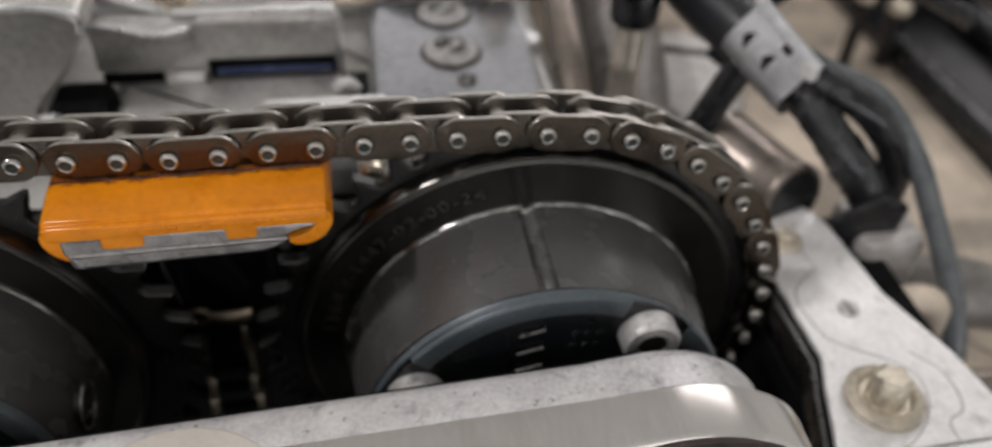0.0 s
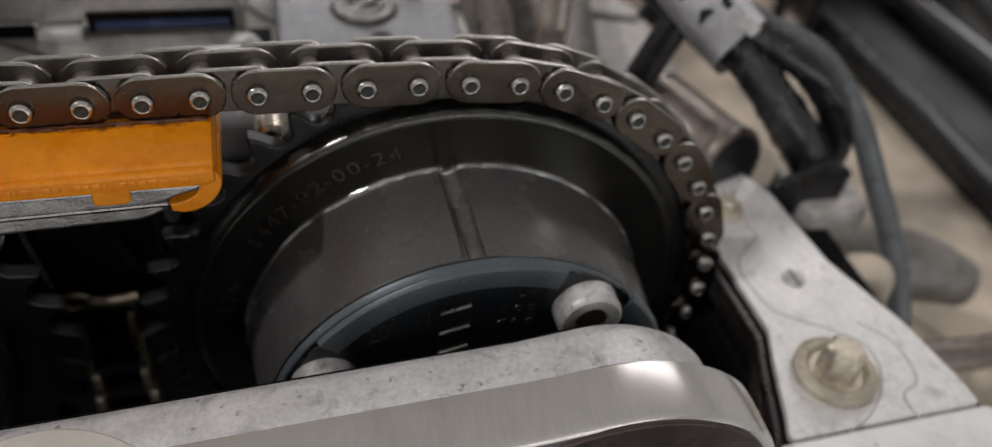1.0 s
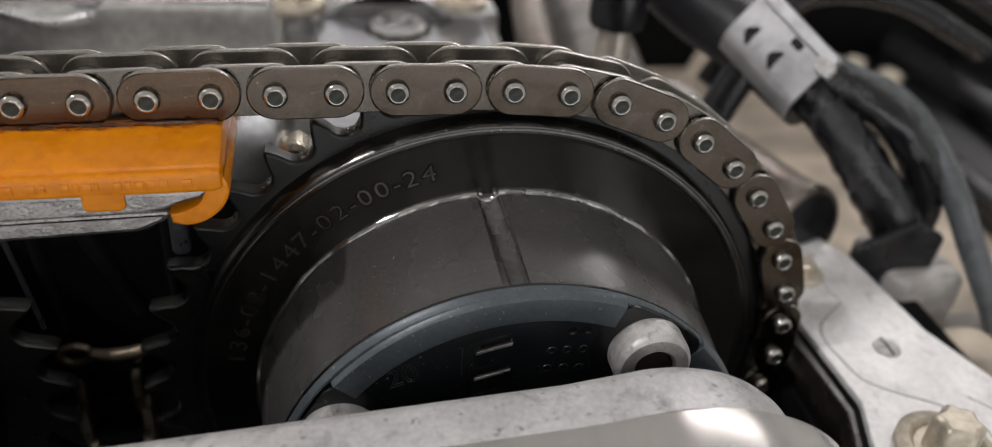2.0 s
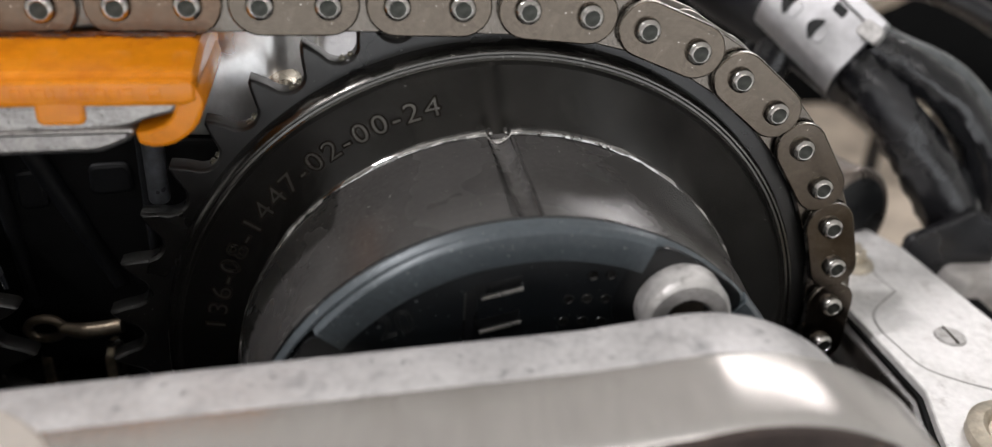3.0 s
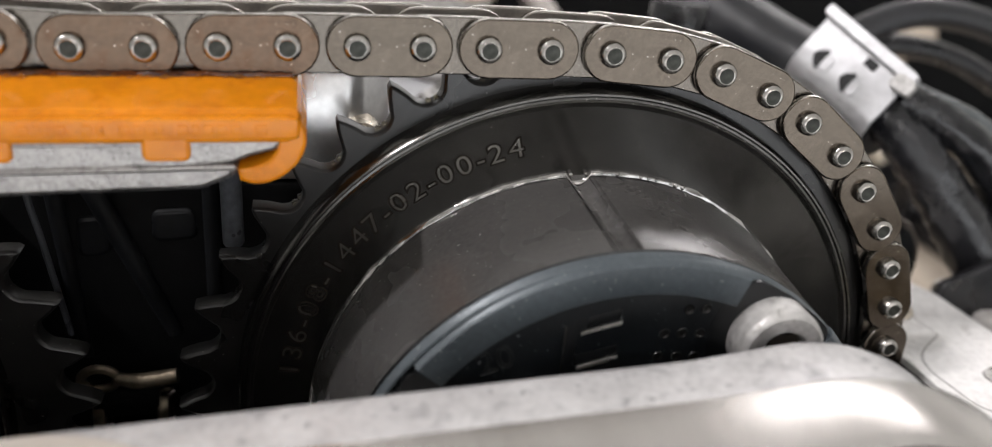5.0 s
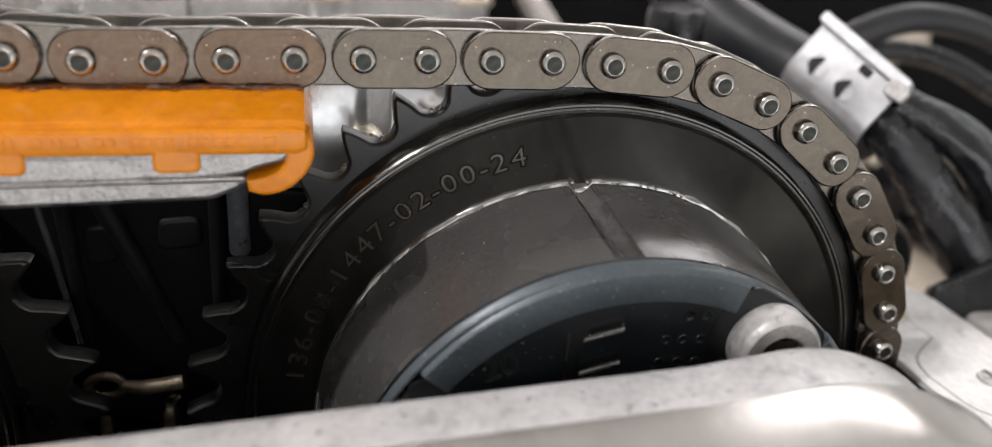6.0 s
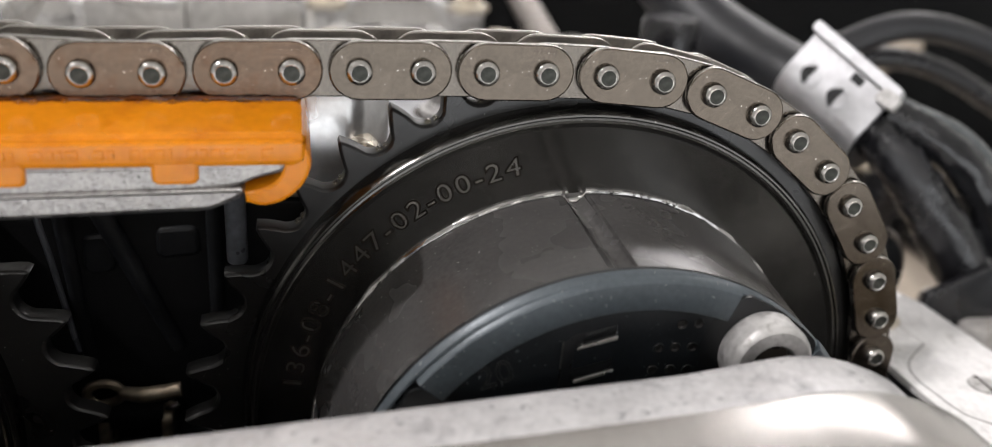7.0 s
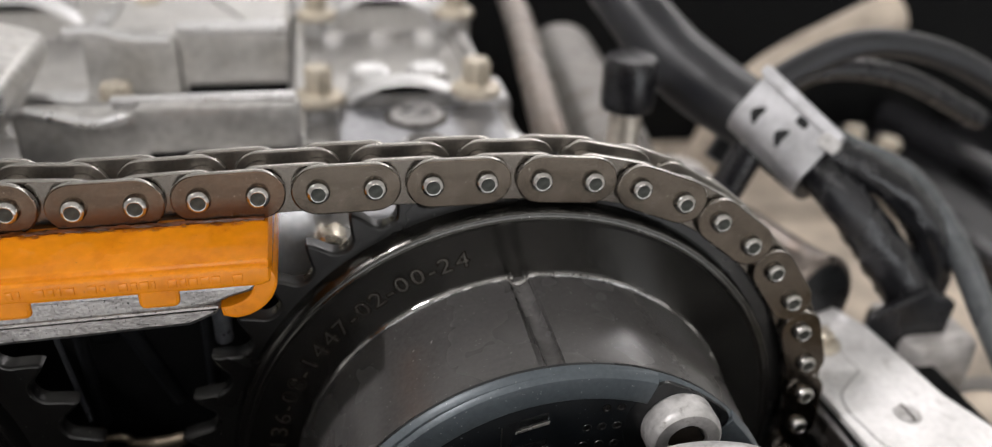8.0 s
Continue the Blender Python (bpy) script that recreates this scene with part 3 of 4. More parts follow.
# ---------------------------------------------------------------- chain guide between the sprockets
guide = thing("chain_guide", "orange plastic chain guide clipped on a grey metal carrier", "chain guide")
XL, XR = -86.5, -39.6
section = rounded([(13.0, 49.75), (-0.5, 49.75), (-8.0, 48.35), (-8.3, 47.75), (-9.4, 47.75), (-9.4, 44.6), (13.0, 44.2)], [1, 5, 0.5, 0.25, 0.8, 0.8, 0.4], 6)
part("shoe", prism(section, [(XL, 1.2), (XL + 0.5, 0.4), (XL + 1.6, 0), (XR - 1.6, 0), (XR - 0.5, 0.4), (XR, 1.2)], "x"), M_ORANGE, guide, "worn oily orange plastic sliding shoe")
for x0, x1 in ((-77.5, -70.5), (-57.2, -51.9)):
    part("clip_tab", slab(rounded([(x0, 42.4), (x1, 42.4), (x1, 46), (x0, 46)], 0.9, 4), -9.35, -6.5, 0.5), M_ORANGE, guide)
for sgn, xe in ((1, XR), (-1, XL)):
    arc = [(xe - sgn * 0.6, 47.2), (xe + sgn * 0.3, 45.8), (xe + sgn * 0.5, 44.0), (xe - sgn * 0.6, 41.6), (xe - sgn * 2.8, 39.8), (xe - sgn * 5.2, 39.2), (xe - sgn * 7.2, 39.7)]
    back = [(xe - sgn * 7.4, 41.2), (xe - sgn * 5.4, 41.6), (xe - sgn * 3.6, 42.6), (xe - sgn * 2.9, 44.2), (xe - sgn * 3.2, 47.0)]
    flat = [tuple(p)[:2] for p in spline([(u, v, 0) for u, v in arc], 5)] + [tuple(p)[:2] for p in spline([(u, v, 0) for u, v in back], 5)]
    part("end_hook", slab(flat, -8.6, 10.0, 0.5), M_ORANGE, guide)
rnd = random.Random(4)
x = -73.0
while x < -44.5:
    w = rnd.choice((0.5, 0.8, 1.1, 1.3))
    part("moulded_mark", slab([(x, 45.7), (x + w, 45.75), (x + w, 46.9), (x, 46.85)], -9.2, -9.62, 0.14), M_ORANGE, guide)
    x += w + rnd.choice((0.35, 0.4, 1.6))
plate = rounded([(-84.0, 41.0), (-52.0, 41.5), (-47.4, 42.0), (-45.6, 42.8), (-42.4, 43.6), (-41.9, 44.7), (-84.0, 44.7)], [0.6, 1.0, 1.0, 0.8, 0.5, 0.3, 0.3], 4)
part("carrier", slab(plate, -8.8, 9.0, 0.5), M_STAMPED, guide, "grey cast metal carrier")
skirt = rounded([(-83.0, 38.1), (-51.0, 38.9), (-47.6, 40.3), (-46.4, 42.0), (-83.5, 41.6)], [1.2, 1.4, 1.2, 0.5, 0.5], 4)
part("carrier_skirt", slab(skirt, -9.15, 8.0, 0.7), M_STAMPED, guide, "thicker lower edge of the carrier")

part("oil_line", hose([(XL + 1, 0.45, 49.85), (-63, 0.4, 49.85), (XR - 1, 0.45, 49.85)], 0.36, 10, 30, wob=0.25, seed=7), M_OILFILM, guide, "dark red-brown film of oil")
drops = random.Random(11)
for k in range(60):
    x, r = drops.uniform(-84, -43), drops.uniform(0.12, 0.45)
    part("oil_drop", lathe([(0, 49.6), (r, 49.75), (r * 0.8, 49.75 + r * 0.6), (0, 49.75 + r * 0.8)], 10, "z", x, drops.uniform(-0.6, 0.3)), M_OIL, guide, "clear drop of oil")
for ob in guide.children:
    for v in ob.data.vertices:       # the guide leans a little to the intake side
        v.co.z += 0.013 * (v.co.x + 0.040)

strand = thing("drive_chain", "oily lower drive chain hanging down in the dark recess", "chain")
side = part("side_plate", slab(stadium(5.4, 6.0), -0.9, 0.9, 0.35, "x"), M_BRONZE)
# lower chain's rollers are near-black, the dark of the recess put in
barrel = part("roller", lathe([(1.4, -5.0), (2.4, -5.0), (2.5, -4.7), (2.5, 4.7), (2.4, 5.0), (1.4, 5.0)], 18, "x"), M_DARKWALL)
for k in range(9):
    z = -11.0 - 8.0 * k
    clone(barrel, Matrix.Translation((-68.2 * MM, 20.5 * MM, z * MM)), strand)
    for s in (-1, 1):
        x = -67.6 + s * (5.6 if k % 2 else 4.9)
        clone(side, Matrix.Translation((x * MM, 20.5 * MM, (z - 4.0) * MM)) @ Matrix.Rotation(radians(90), 4, "X"), strand)
for ob in (side, barrel):
    bpy.data.objects.remove(ob)
rod = thing("cross_link", "oily bronze-brown cross link with an open eye at each end", "link")
part("bar", hose([(-69.4, 18.5, -5.2), (-65.5, 18.2, -5.7), (-60.0, 18.2, -4.9)], [1.0, 1.3, 1.2], 14, 8), M_BRONZE, rod)
ring = [(-71.9 + 2.7 * math.cos(a), 18.5, -5.2 + 1.9 * math.sin(a)) for a in [2 * math.pi * k / 12 for k in range(13)]]
part("eye", hose(ring, 0.75, 10, 3), M_BRONZE, rod, "open eye")
# a small bright piece stands for the glint at the bar's right end
part("glint_piece", hose([(-62.6, 18.4, -8.6), (-61.6, 18.0, -8.2), (-60.6, 18.2, -7.6)], 0.5, 8, 3), M_ROLLER, rod, "small bright piece put in for a glint")
stud = thing("guide_stud", "dull steel stud below the guide's end", "stud")
part("stud", lathe([(0, 22.4), (1.3, 22.4), (1.5, 22.8), (1.5, 38), (0, 38)], 16, "z", -49.5, 10), M_STUD, stud)
boss = thing("guide_boss", "pale aluminium boss behind the orange guide's end", "boss")
part("column", slab(rounded([(-52, 15), (-32, 14), (-27, 20), (-27, 27), (-52, 27)], [3, 4, 3, 2, 1], 8), 30.05, 47.0, 1.2, "z"), M_HEADLIT, boss)
part("dowel", lathe([(0, 10.6), (1.8, 10.8), (2.6, 11.6), (2.8, 13), (2.8, 16)], 28, "y", -31.5, 37.5), M_BRASS, boss, "cream brass dowel")
rail_bar = thing("tensioner_rail", "slim dark oily rail slanting down between the sprockets", "tensioner rail")
part("blade", hose([(-75.9, 9, 37), (-75.2, 9, 29.5), (-74.4, 9, 24.7), (-73.2, 9, 16.1), (-72.2, 9, 9)], 0.45, 10, 8), M_SLEEVE, rail_bar)

# ---------------------------------------------------------------- front bearing bracket
bracket = thing("bearing_bracket", "cast aluminium front bracket with machined band and rounded end", "bracket")


def bracket_outline(cx, cz, rx, rz):
    """The bracket's long sloping top and its rounded end."""
    turn = [radians(97 - 3.5 * k) for k in range(31)]
    return [(-150, 17.3), (2, 28.5)] + [(cx + rx * math.cos(a), cz + rz * math.sin(a)) for a in turn] + [(cx + rx, -40), (-150, -40)]


outline, band = bracket_outline(15.0, 8.3, 22.4, 21.9), bracket_outline(15.5, 7.6, 28.0, 22.4)
part("body", prism(outline, [(-30.0, 4.2), (-30.2, 3.0), (-31.0, 1.6), (-32.2, 0.6), (-33.8, 0.05), (-40.0, 0.04)]), M_CAST, bracket, "rough cast aluminium back half")
# added dark blind, keeping the bracket's bright back out of the teeth's reflection
part("rear_blind", prism(inset(outline, 4.4), [(-30.1, 0), (-28.4, 0), (-28.0, 0.5)]), M_DARKWALL, bracket, "added near-black blind hiding the bright back from reflections")
part("machined_band", prism(band, [(-39.9, 0.0), (-40.4, -0.03), (-42.0, -0.05), (-48.6, 0.1), (-49.6, 0.5), (-50.0, 1.1)]), M_TURNED, bracket, "smooth turned aluminium band")
part("front_disc", slab([(15.8 + 25.6 * math.cos(a), 7.2 + 21.9 * math.sin(a)) for a in [2 * math.pi * k / 96 for k in range(96)]], -49.6, -50.7, 0.3), M_RUST, bracket, "dark brown oily front face")
pad = [(max(x, -150), max(y, -49.6)) for x, y in circle(-66, -52.5, 18.6, 96)]
bm = slab(pad, 22.0, 24.3, 0.35, "z")
for v in bm.verts:
    v.co.z += 0.073 * (v.co.x + 66)
part("boss", bm, M_PAD, bracket, "machined round bolt pad")

# ---------------------------------------------------------------- cylinder head
head = thing("cylinder_head", "aluminium cylinder head with a pale gasket face", "cylinder head")
face = rounded([(70.5, 42), (77.5, 40.5), (83.5, 27), (86.0, 3), (93, -16), (96, -31), (96.5, -38), (54.5, -39.5), (56.5, -34), (60.0, -22), (62.8, -14), (61.8, 9), (66, 25)], [3, 3, 6, 8, 8, 6, 1, 1, 4, 3, 3, 3, 3], 6)
part("gasket_face", slab(face, 0.0, -9.0, 0.35, "z"), M_FLANGE, head, "pale grey machined sealing face")
# the near-white colour holds the lamp's highlight on this ledge
part("front_ledge", slab(rounded([(52, -40.2), (98, -38.6), (112, -80), (46, -80)], [1, 3, 2, 2], 4), 0.6, -12, 0.8, "z"), M_LEDGE, head, "bright machined ledge in front of the face")
part("gasket_edge", slab(inset(face, -0.9), -1.2, -9.02, 0.2, "z"), M_DARKWALL, head, "dark gasket edge below the face")
for line in (((73.3, 12.6), (66.2, 7), (64.3, 2.2), (64.8, -3), (66, -8.5), (70, -12.2), (76, -15.8), (80, -19.5), (81.5, -23), (80.4, -28.2), (76.8, -33.4), (71.8, -37.4), (66, -40)),
             ((83, -15), (87.3, -20.6), (87.9, -26.7), (86.5, -31.2), (82.5, -33.3), (81.6, -37), (84, -44)), ((72, 30), (74, 24), (72.5, 18), (73.3, 12.6))):
    bm = hose([(x, y, -0.14) for x, y in line], 0.28, 6, 8)
    part("casting_line", bm, M_STEP, head, "thin grey step line in the sealing face")
inner_edge = [(67.0, 27), (61.9, 9), (62.9, -14), (60.1, -22), (56.6, -34), (54.6, -39.5)]
part("case_lip", slab(inner_edge + [(x - 2.8, y - 0.6) for x, y in reversed(inner_edge)], -1.6, -8.8, 0.5, "z"), M_LIP, head, "glossy brown-black lip beside the face")
# walls and ribs here carry the recess's shade in their colour
part("front_wall", box(-200, -86, 14, 25.5, -120, 24, 1.0), M_DARKWALL, head, "wall behind the sprockets, near-black for the shade there")
part("middle_wall", box(-49, -30, 14, 25.5, -120, 30, 1.0), M_DARKWALL, head, "wall behind the sprockets, near-black for the shade there")
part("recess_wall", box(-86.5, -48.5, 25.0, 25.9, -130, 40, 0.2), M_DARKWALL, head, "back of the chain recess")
part("low_wall", box(-29.9, 40, 14, 25.5, -120, 13.5, 1.0), M_DARKWALL, head, "lower wall, near-black for the shade there")
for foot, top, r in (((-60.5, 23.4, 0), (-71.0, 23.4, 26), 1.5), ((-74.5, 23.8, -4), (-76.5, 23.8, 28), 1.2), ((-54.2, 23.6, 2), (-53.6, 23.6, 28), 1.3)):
    part("casting_rib", hose([foot, [(a + b) / 2 for a, b in zip(foot, top)], top], [r * 0.8, r, r * 1.1], 14, 6), M_RIB, head, "near-black rib in the shaded chain recess")
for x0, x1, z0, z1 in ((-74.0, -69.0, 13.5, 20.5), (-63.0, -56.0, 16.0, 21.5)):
    part("casting_pad", slab(rounded([(x0, z0), (x1, z0 + 0.6), (x1 - 0.4, z1 + 0.4), (x0 + 0.3, z1)], 1.4, 5), 24.9, 23.6, 0.7), M_RIB, head, "near-black pad in the shaded chain recess")
part("side_wall", box(58, 100, -70, 40, -120, -9.05, 1.0), M_DARKWALL, head, "chain-case wall, near-black for the shade there")
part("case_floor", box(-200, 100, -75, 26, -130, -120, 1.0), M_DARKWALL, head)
part("deck", box(-200, 20, 26, 320, -30, 14, 1.5), M_HEAD, head, "dull grey cast deck")


def flange_bolt(x, y, z, r, h, mat, label, group="head bolts"):
    """A hex-lobular bolt with a wide flange, standing upright."""
    b = thing("flange_bolt", label, "bolt", group)
    part("flange", lathe([(0, z), (r, z), (r * 1.02, z + h * 0.1), (r * 0.96, z + h * 0.2), (r * 0.62, z + h * 0.34), (0, z + h * 0.34)], 40, "z", x, y), mat, b)
    star = [(x + r * (0.52 + 0.08 * math.cos(6 * a)) * math.sin(a), y + r * (0.52 + 0.08 * math.cos(6 * a)) * math.cos(a)) for a in [2 * math.pi * k / 60 for k in range(60)]]
    part("star_head", prism(star, [(z + h * 0.3, 0), (z + h * 0.9, 0), (z + h, r * 0.08)], "z"), mat, b)
    return b


big = thing("flange_bolt", "yellowish star-headed flange bolt on the gasket face", "bolt", "head bolts")
part("flange", lathe([(0, 0), (7.9, 0), (8.2, 0.5), (8.2, 1.9), (7.7, 2.2), (6.3, 2.6), (5.7, 2.3), (5.2, 1.5), (0, 1.4)], 56, "z", 70.4, -27.0), M_YELLOW, big)
lobes = [(70.4 + (3.7 + 0.36 * math.cos(6 * a)) * math.sin(a), -27.0 + (3.7 + 0.36 * math.cos(6 * a)) * math.cos(a)) for a in [2 * math.pi * k / 72 for k in range(72)]]
part("star_head", prism(lobes, [(1.3, 0.0), (2.0, 0), (7.2, 0), (7.9, 0.35), (8.2, 0.9)], "z"), M_YELLOW, big)
flange_bolt(69.4, 22.5, 0.0, 4.4, 3.4, M_YELLOW, "small pale bolt beside the chain")
dowel = thing("dowel_screw", "small slotted silver screw sunk in the gasket face", "screw")
part("screw_head", lathe([(0, 0.5), (1.6, 0.5), (2.4, 0.35), (2.7, -0.2), (2.7, -1)], 28, "z", 75.2, -1.2), M_BOLT, dowel)
part("slot", box(74.9, 75.5, -3.6, 1.2, 0.3, 0.56, 0.05), M_SOCKET, dowel)

# bearing caps and bolts on the deck
cap_plate = thing("ladder_frame", "smooth aluminium bearing ladder plate with large slotted bolts", "bearing cap")
part("plate", slab(rounded([(-29, 50), (14, 50), (16, 112), (-28, 112)], 4, 5), 14, 22, 1.2, "z"), M_LADDER, cap_plate)
part("side_rib", box(15, 21, 46, 240, 6, 17, 1.5), M_HEAD, cap_plate)
for y in (58, 92):
    part("lug", slab(circle(15.5, y, 4.2, 24), 12, 20.5, 1.0, "z"), M_HEADLIT, cap_plate)
part("small_bolt_hole", lathe([(1.5, 22.4), (2.4, 22.5), (2.6, 22.0)], 20, "z", -4.6, 68), M_SOCKET, cap_plate)


def slotted_bolt(x, y, z, r):
    b = thing("slotted_bolt", "large dull steel bolt with a slotted socket", "bolt", "ladder bolts")
    part("collar", lathe([(0, z), (r * 1.25, z), (r * 1.3, z + 1), (r, z + 1.6), (r * 0.95, z + 2.6), (r * 0.86, z + 2.8), (r * 0.8, z + 1.2), (0, z + 1.2)], 36, "z", x, y), M_BOLT, b)
    # a raised dark ring paints the shadow round the collar
    part("shadow_ring", lathe([(r * 1.28, z + 0.05), (r * 1.34, z + 0.12), (r * 1.5, z + 0.12), (r * 1.54, z + 0.02)], 36, "z", x, y), M_SOCKET, b, "shadow round the collar put in as a dark ring")
    star = [(x + r * (0.66 + 0.07 * math.cos(6 * a)) * math.sin(a), y + r * (0.66 + 0.07 * math.cos(6 * a)) * math.cos(a)) for a in [2 * math.pi * k / 48 for k in range(48)]]
    part("star_socket", prism(star, [(z + 1.0, 0), (z + 1.5, 0)], "z"), M_PIT, b, "dark star socket")
    part("bar", slab([(x - r * 0.6, y - r * 0.35), (x - r * 0.45, y - r * 0.6), (x + r * 0.6, y + r * 0.35), (x + r * 0.45, y + r * 0.6)], z + 1.3, z + 2.2, 0.2, "z"), M_BOLT, b, "bright slanting bar")


# a solid near-black block paints the shade between plate and ledge
part("slot_shade", box(-35.4, -29.6, 48, 76, 12, 21.5, 0.5), M_DARKWALL, cap_plate, "dark block put in for the shaded gap beside the plate")
part("knob", hose([(-38, 66, 23), (-35, 65, 24.5), (-32.5, 64, 23)], [1.6, 2.1, 1.6], 14, 4), M_BOLT, cap_plate, "small bright knob")
slotted_bolt(-7, 82, 22, 5.4)
slotted_bolt(-7, 103, 22, 5.4)
box_wall = thing("cam_carrier", "grey cast cross wall between the camshafts", "cam carrier")
part("cross_wall", box(-95, -36, 74, 82, 25, 37.6, 1.5), M_HEAD, box_wall)
part("cross_wall_step", box(-71, -36.4, 73.3, 80, 27.6, 39.0, 1.2), M_HEAD, box_wall)
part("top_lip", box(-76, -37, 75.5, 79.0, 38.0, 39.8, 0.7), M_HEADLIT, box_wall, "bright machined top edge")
# near-black blocks and strips stand for shade beside and under the wall
part("gap_shade", box(-105, -90.5, 52, 73, 12, 25, 3.0, None, 3), M_DARKWALL, box_wall, "dark block put in for the shaded gap beside the cap")
part("under_shade", box(-94, -79.5, 73.2, 74.4, 22.6, 25.2, 0.1), M_DARKWALL, box_wall, "dark strip put in for the shade under the cross wall")
# white highlight on the land, put in as near-white aluminium
part("land", box(-79, -69.8, 70.6, 76, 22.3, 25.0, 0.7), M_LEDGE, box_wall, "pale land with its white highlight put into the colour")
part("bead_shade", box(-68.6, -37.4, 73.0, 74.2, 23.2, 27.7, 0.1), M_DARKWALL, box_wall, "dark strip put in for the shaded slot round the bead")
part("gasket_bead", box(-67.0, -38.2, 72.2, 74.2, 23.9, 26.0, 0.8), M_BLUE, box_wall, "blue sealing bead")
part("well_floor", box(-94, -36, 82.5, 131, 12, 20, 0.8), M_HEAD, box_wall, "flat floor of the well")
part("far_wall", box(-68, -39.5, 131, 139, 20, 37, 1.2), M_HEAD, box_wall)
part("far_lip", box(-68.4, -39.2, 129.5, 136, 36.8, 39.2, 0.9), M_HEADLIT, box_wall, "bright machined top edge")
# the far wall's shadow, put in as a dark strip
part("far_shade", box(-67, -40, 130.2, 131.4, 19.9, 22.4, 0.1), M_DARKWALL, box_wall, "dark strip put in for the shade under the far wall")
part("far_panel", box(-93, -68.8, 131.5, 141, 12, 36.2, 1.5), M_HEAD, box_wall)
part("panel_rim", hose([(-96, 128, 38.5), (-90, 129, 38.6), (-84, 130, 37.0), (-78, 130.5, 35.6), (-70, 131, 35.4)], 1.7, 14, 6), M_HEADLIT, box_wall, "bright curving top rim")
part("back_shelf", box(-93, -40, 141, 250, 12, 30, 1.5), M_HEAD, box_wall)
part("front_ledge", box(-89.5, -36, 40, 74, 12, 22.5, 1.5), M_HEAD, box_wall)
part("rib", box(-38.8, -35.5, 83, 220, 12, 24, 1.0), M_HEAD, box_wall)
for p, q in (((-104, 54, 25), (-99, 51, 27)), ((-96, 51, 22), (-92, 52, 24))):
    part("valve_lever", hose([p, tuple((a + b) / 2 for a, b in zip(p, q)), q], [2.0, 2.4, 1.8], 14, 4), M_BOLT, box_wall, "small bright lever in the gap")
nose = thing("intake_bridge", "large rounded aluminium intake camshaft cap", "camshaft bridge")


front_line = rounded([(-165, 16), (-165, 48.5), (-101, 50.4), (-92.0, 47.6), (-92.4, 43.0), (-98.0, 33.0), (-106, 24.5), (-110, 16)], [1, 2, 4, 2.5, 3, 4, 3, 1], 5)
part("nose", slab(front_line, 62, 100, 1.0), M_HEAD, nose)
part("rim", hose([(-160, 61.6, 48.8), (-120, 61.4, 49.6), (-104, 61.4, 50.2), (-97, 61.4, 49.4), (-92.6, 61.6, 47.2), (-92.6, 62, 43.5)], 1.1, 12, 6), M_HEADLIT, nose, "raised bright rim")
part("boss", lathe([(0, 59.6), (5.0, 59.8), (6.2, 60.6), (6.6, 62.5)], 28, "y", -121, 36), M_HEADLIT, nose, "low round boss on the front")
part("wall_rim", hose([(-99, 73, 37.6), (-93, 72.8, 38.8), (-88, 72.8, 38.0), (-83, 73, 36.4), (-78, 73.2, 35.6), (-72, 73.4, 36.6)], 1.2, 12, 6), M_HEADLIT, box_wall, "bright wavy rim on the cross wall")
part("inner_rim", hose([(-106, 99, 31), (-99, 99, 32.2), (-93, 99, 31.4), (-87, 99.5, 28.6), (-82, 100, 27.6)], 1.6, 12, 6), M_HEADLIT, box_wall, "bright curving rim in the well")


def bearing_cap(x, y, z, r, label):
    c = thing("camshaft_bridge", label, "camshaft bridge", "bearing caps")

    def bow(q):
        return [(x + q * math.cos(math.pi * k / 20), z + 0.62 * (q * math.sin(math.pi * k / 20) - r)) for k in range(21)]
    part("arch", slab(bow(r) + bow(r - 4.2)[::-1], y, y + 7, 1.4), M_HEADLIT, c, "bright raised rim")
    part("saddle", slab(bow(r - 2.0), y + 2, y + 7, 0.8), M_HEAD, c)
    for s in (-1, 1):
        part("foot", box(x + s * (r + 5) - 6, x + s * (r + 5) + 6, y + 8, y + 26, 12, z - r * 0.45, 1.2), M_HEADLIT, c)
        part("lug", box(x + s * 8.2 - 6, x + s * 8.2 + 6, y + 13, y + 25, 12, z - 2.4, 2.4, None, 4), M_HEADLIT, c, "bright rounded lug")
    return c


for cx in (-9.0, -125.0):
    for cy, cz, r in ((112, 28.8, 20.0), (190, 31.0, 21.0), (270, 30, 20)):
        bearing_cap(cx, cy, cz, r, "bright aluminium camshaft bearing cap with two feet")
for x, y, z in ((-31.8, 112, 24), (10.2, 112, 25), (-82, 112, 21), (-31, 190, 24), (16, 190, 24), (-84, 190, 22)):
    flange_bolt(x, y, z, 6.8, 9.5, M_YELLOW, "pale cream flange bolt on a bearing cap", "cap bolts")

# ---------------------------------------------------------------- harness, hoses and pipes beside the head
clip = thing("harness_clip", "bent galvanised sheet clip round a wiring sleeve", "clip")
O, U, V = Vector((55.9, 55.4, 38.7)), Vector((9.9, -17.2, -9.4)), Vector((7.9, -0.9, 11.7))
LU, LV = U.length, V.length
U.normalize()
V = (V - U * V.dot(U) * 0.0).normalized()
W = V.cross(U).normalized()
if W.y > 0:
    W = -W


def clip_part(name, poly, a, b, mat, label="", bevel=0.25):
    bm = slab(poly, a, b, bevel, "z")
    for v in bm.verts:
        u, q, w = v.co
        w -= 0.16 * max(0.0, 3.2 - q) ** 2      # the lower edge curls round the sleeve
        v.co = O + U * u + V * q + W * w
    return part(name, bm, mat, clip, label)


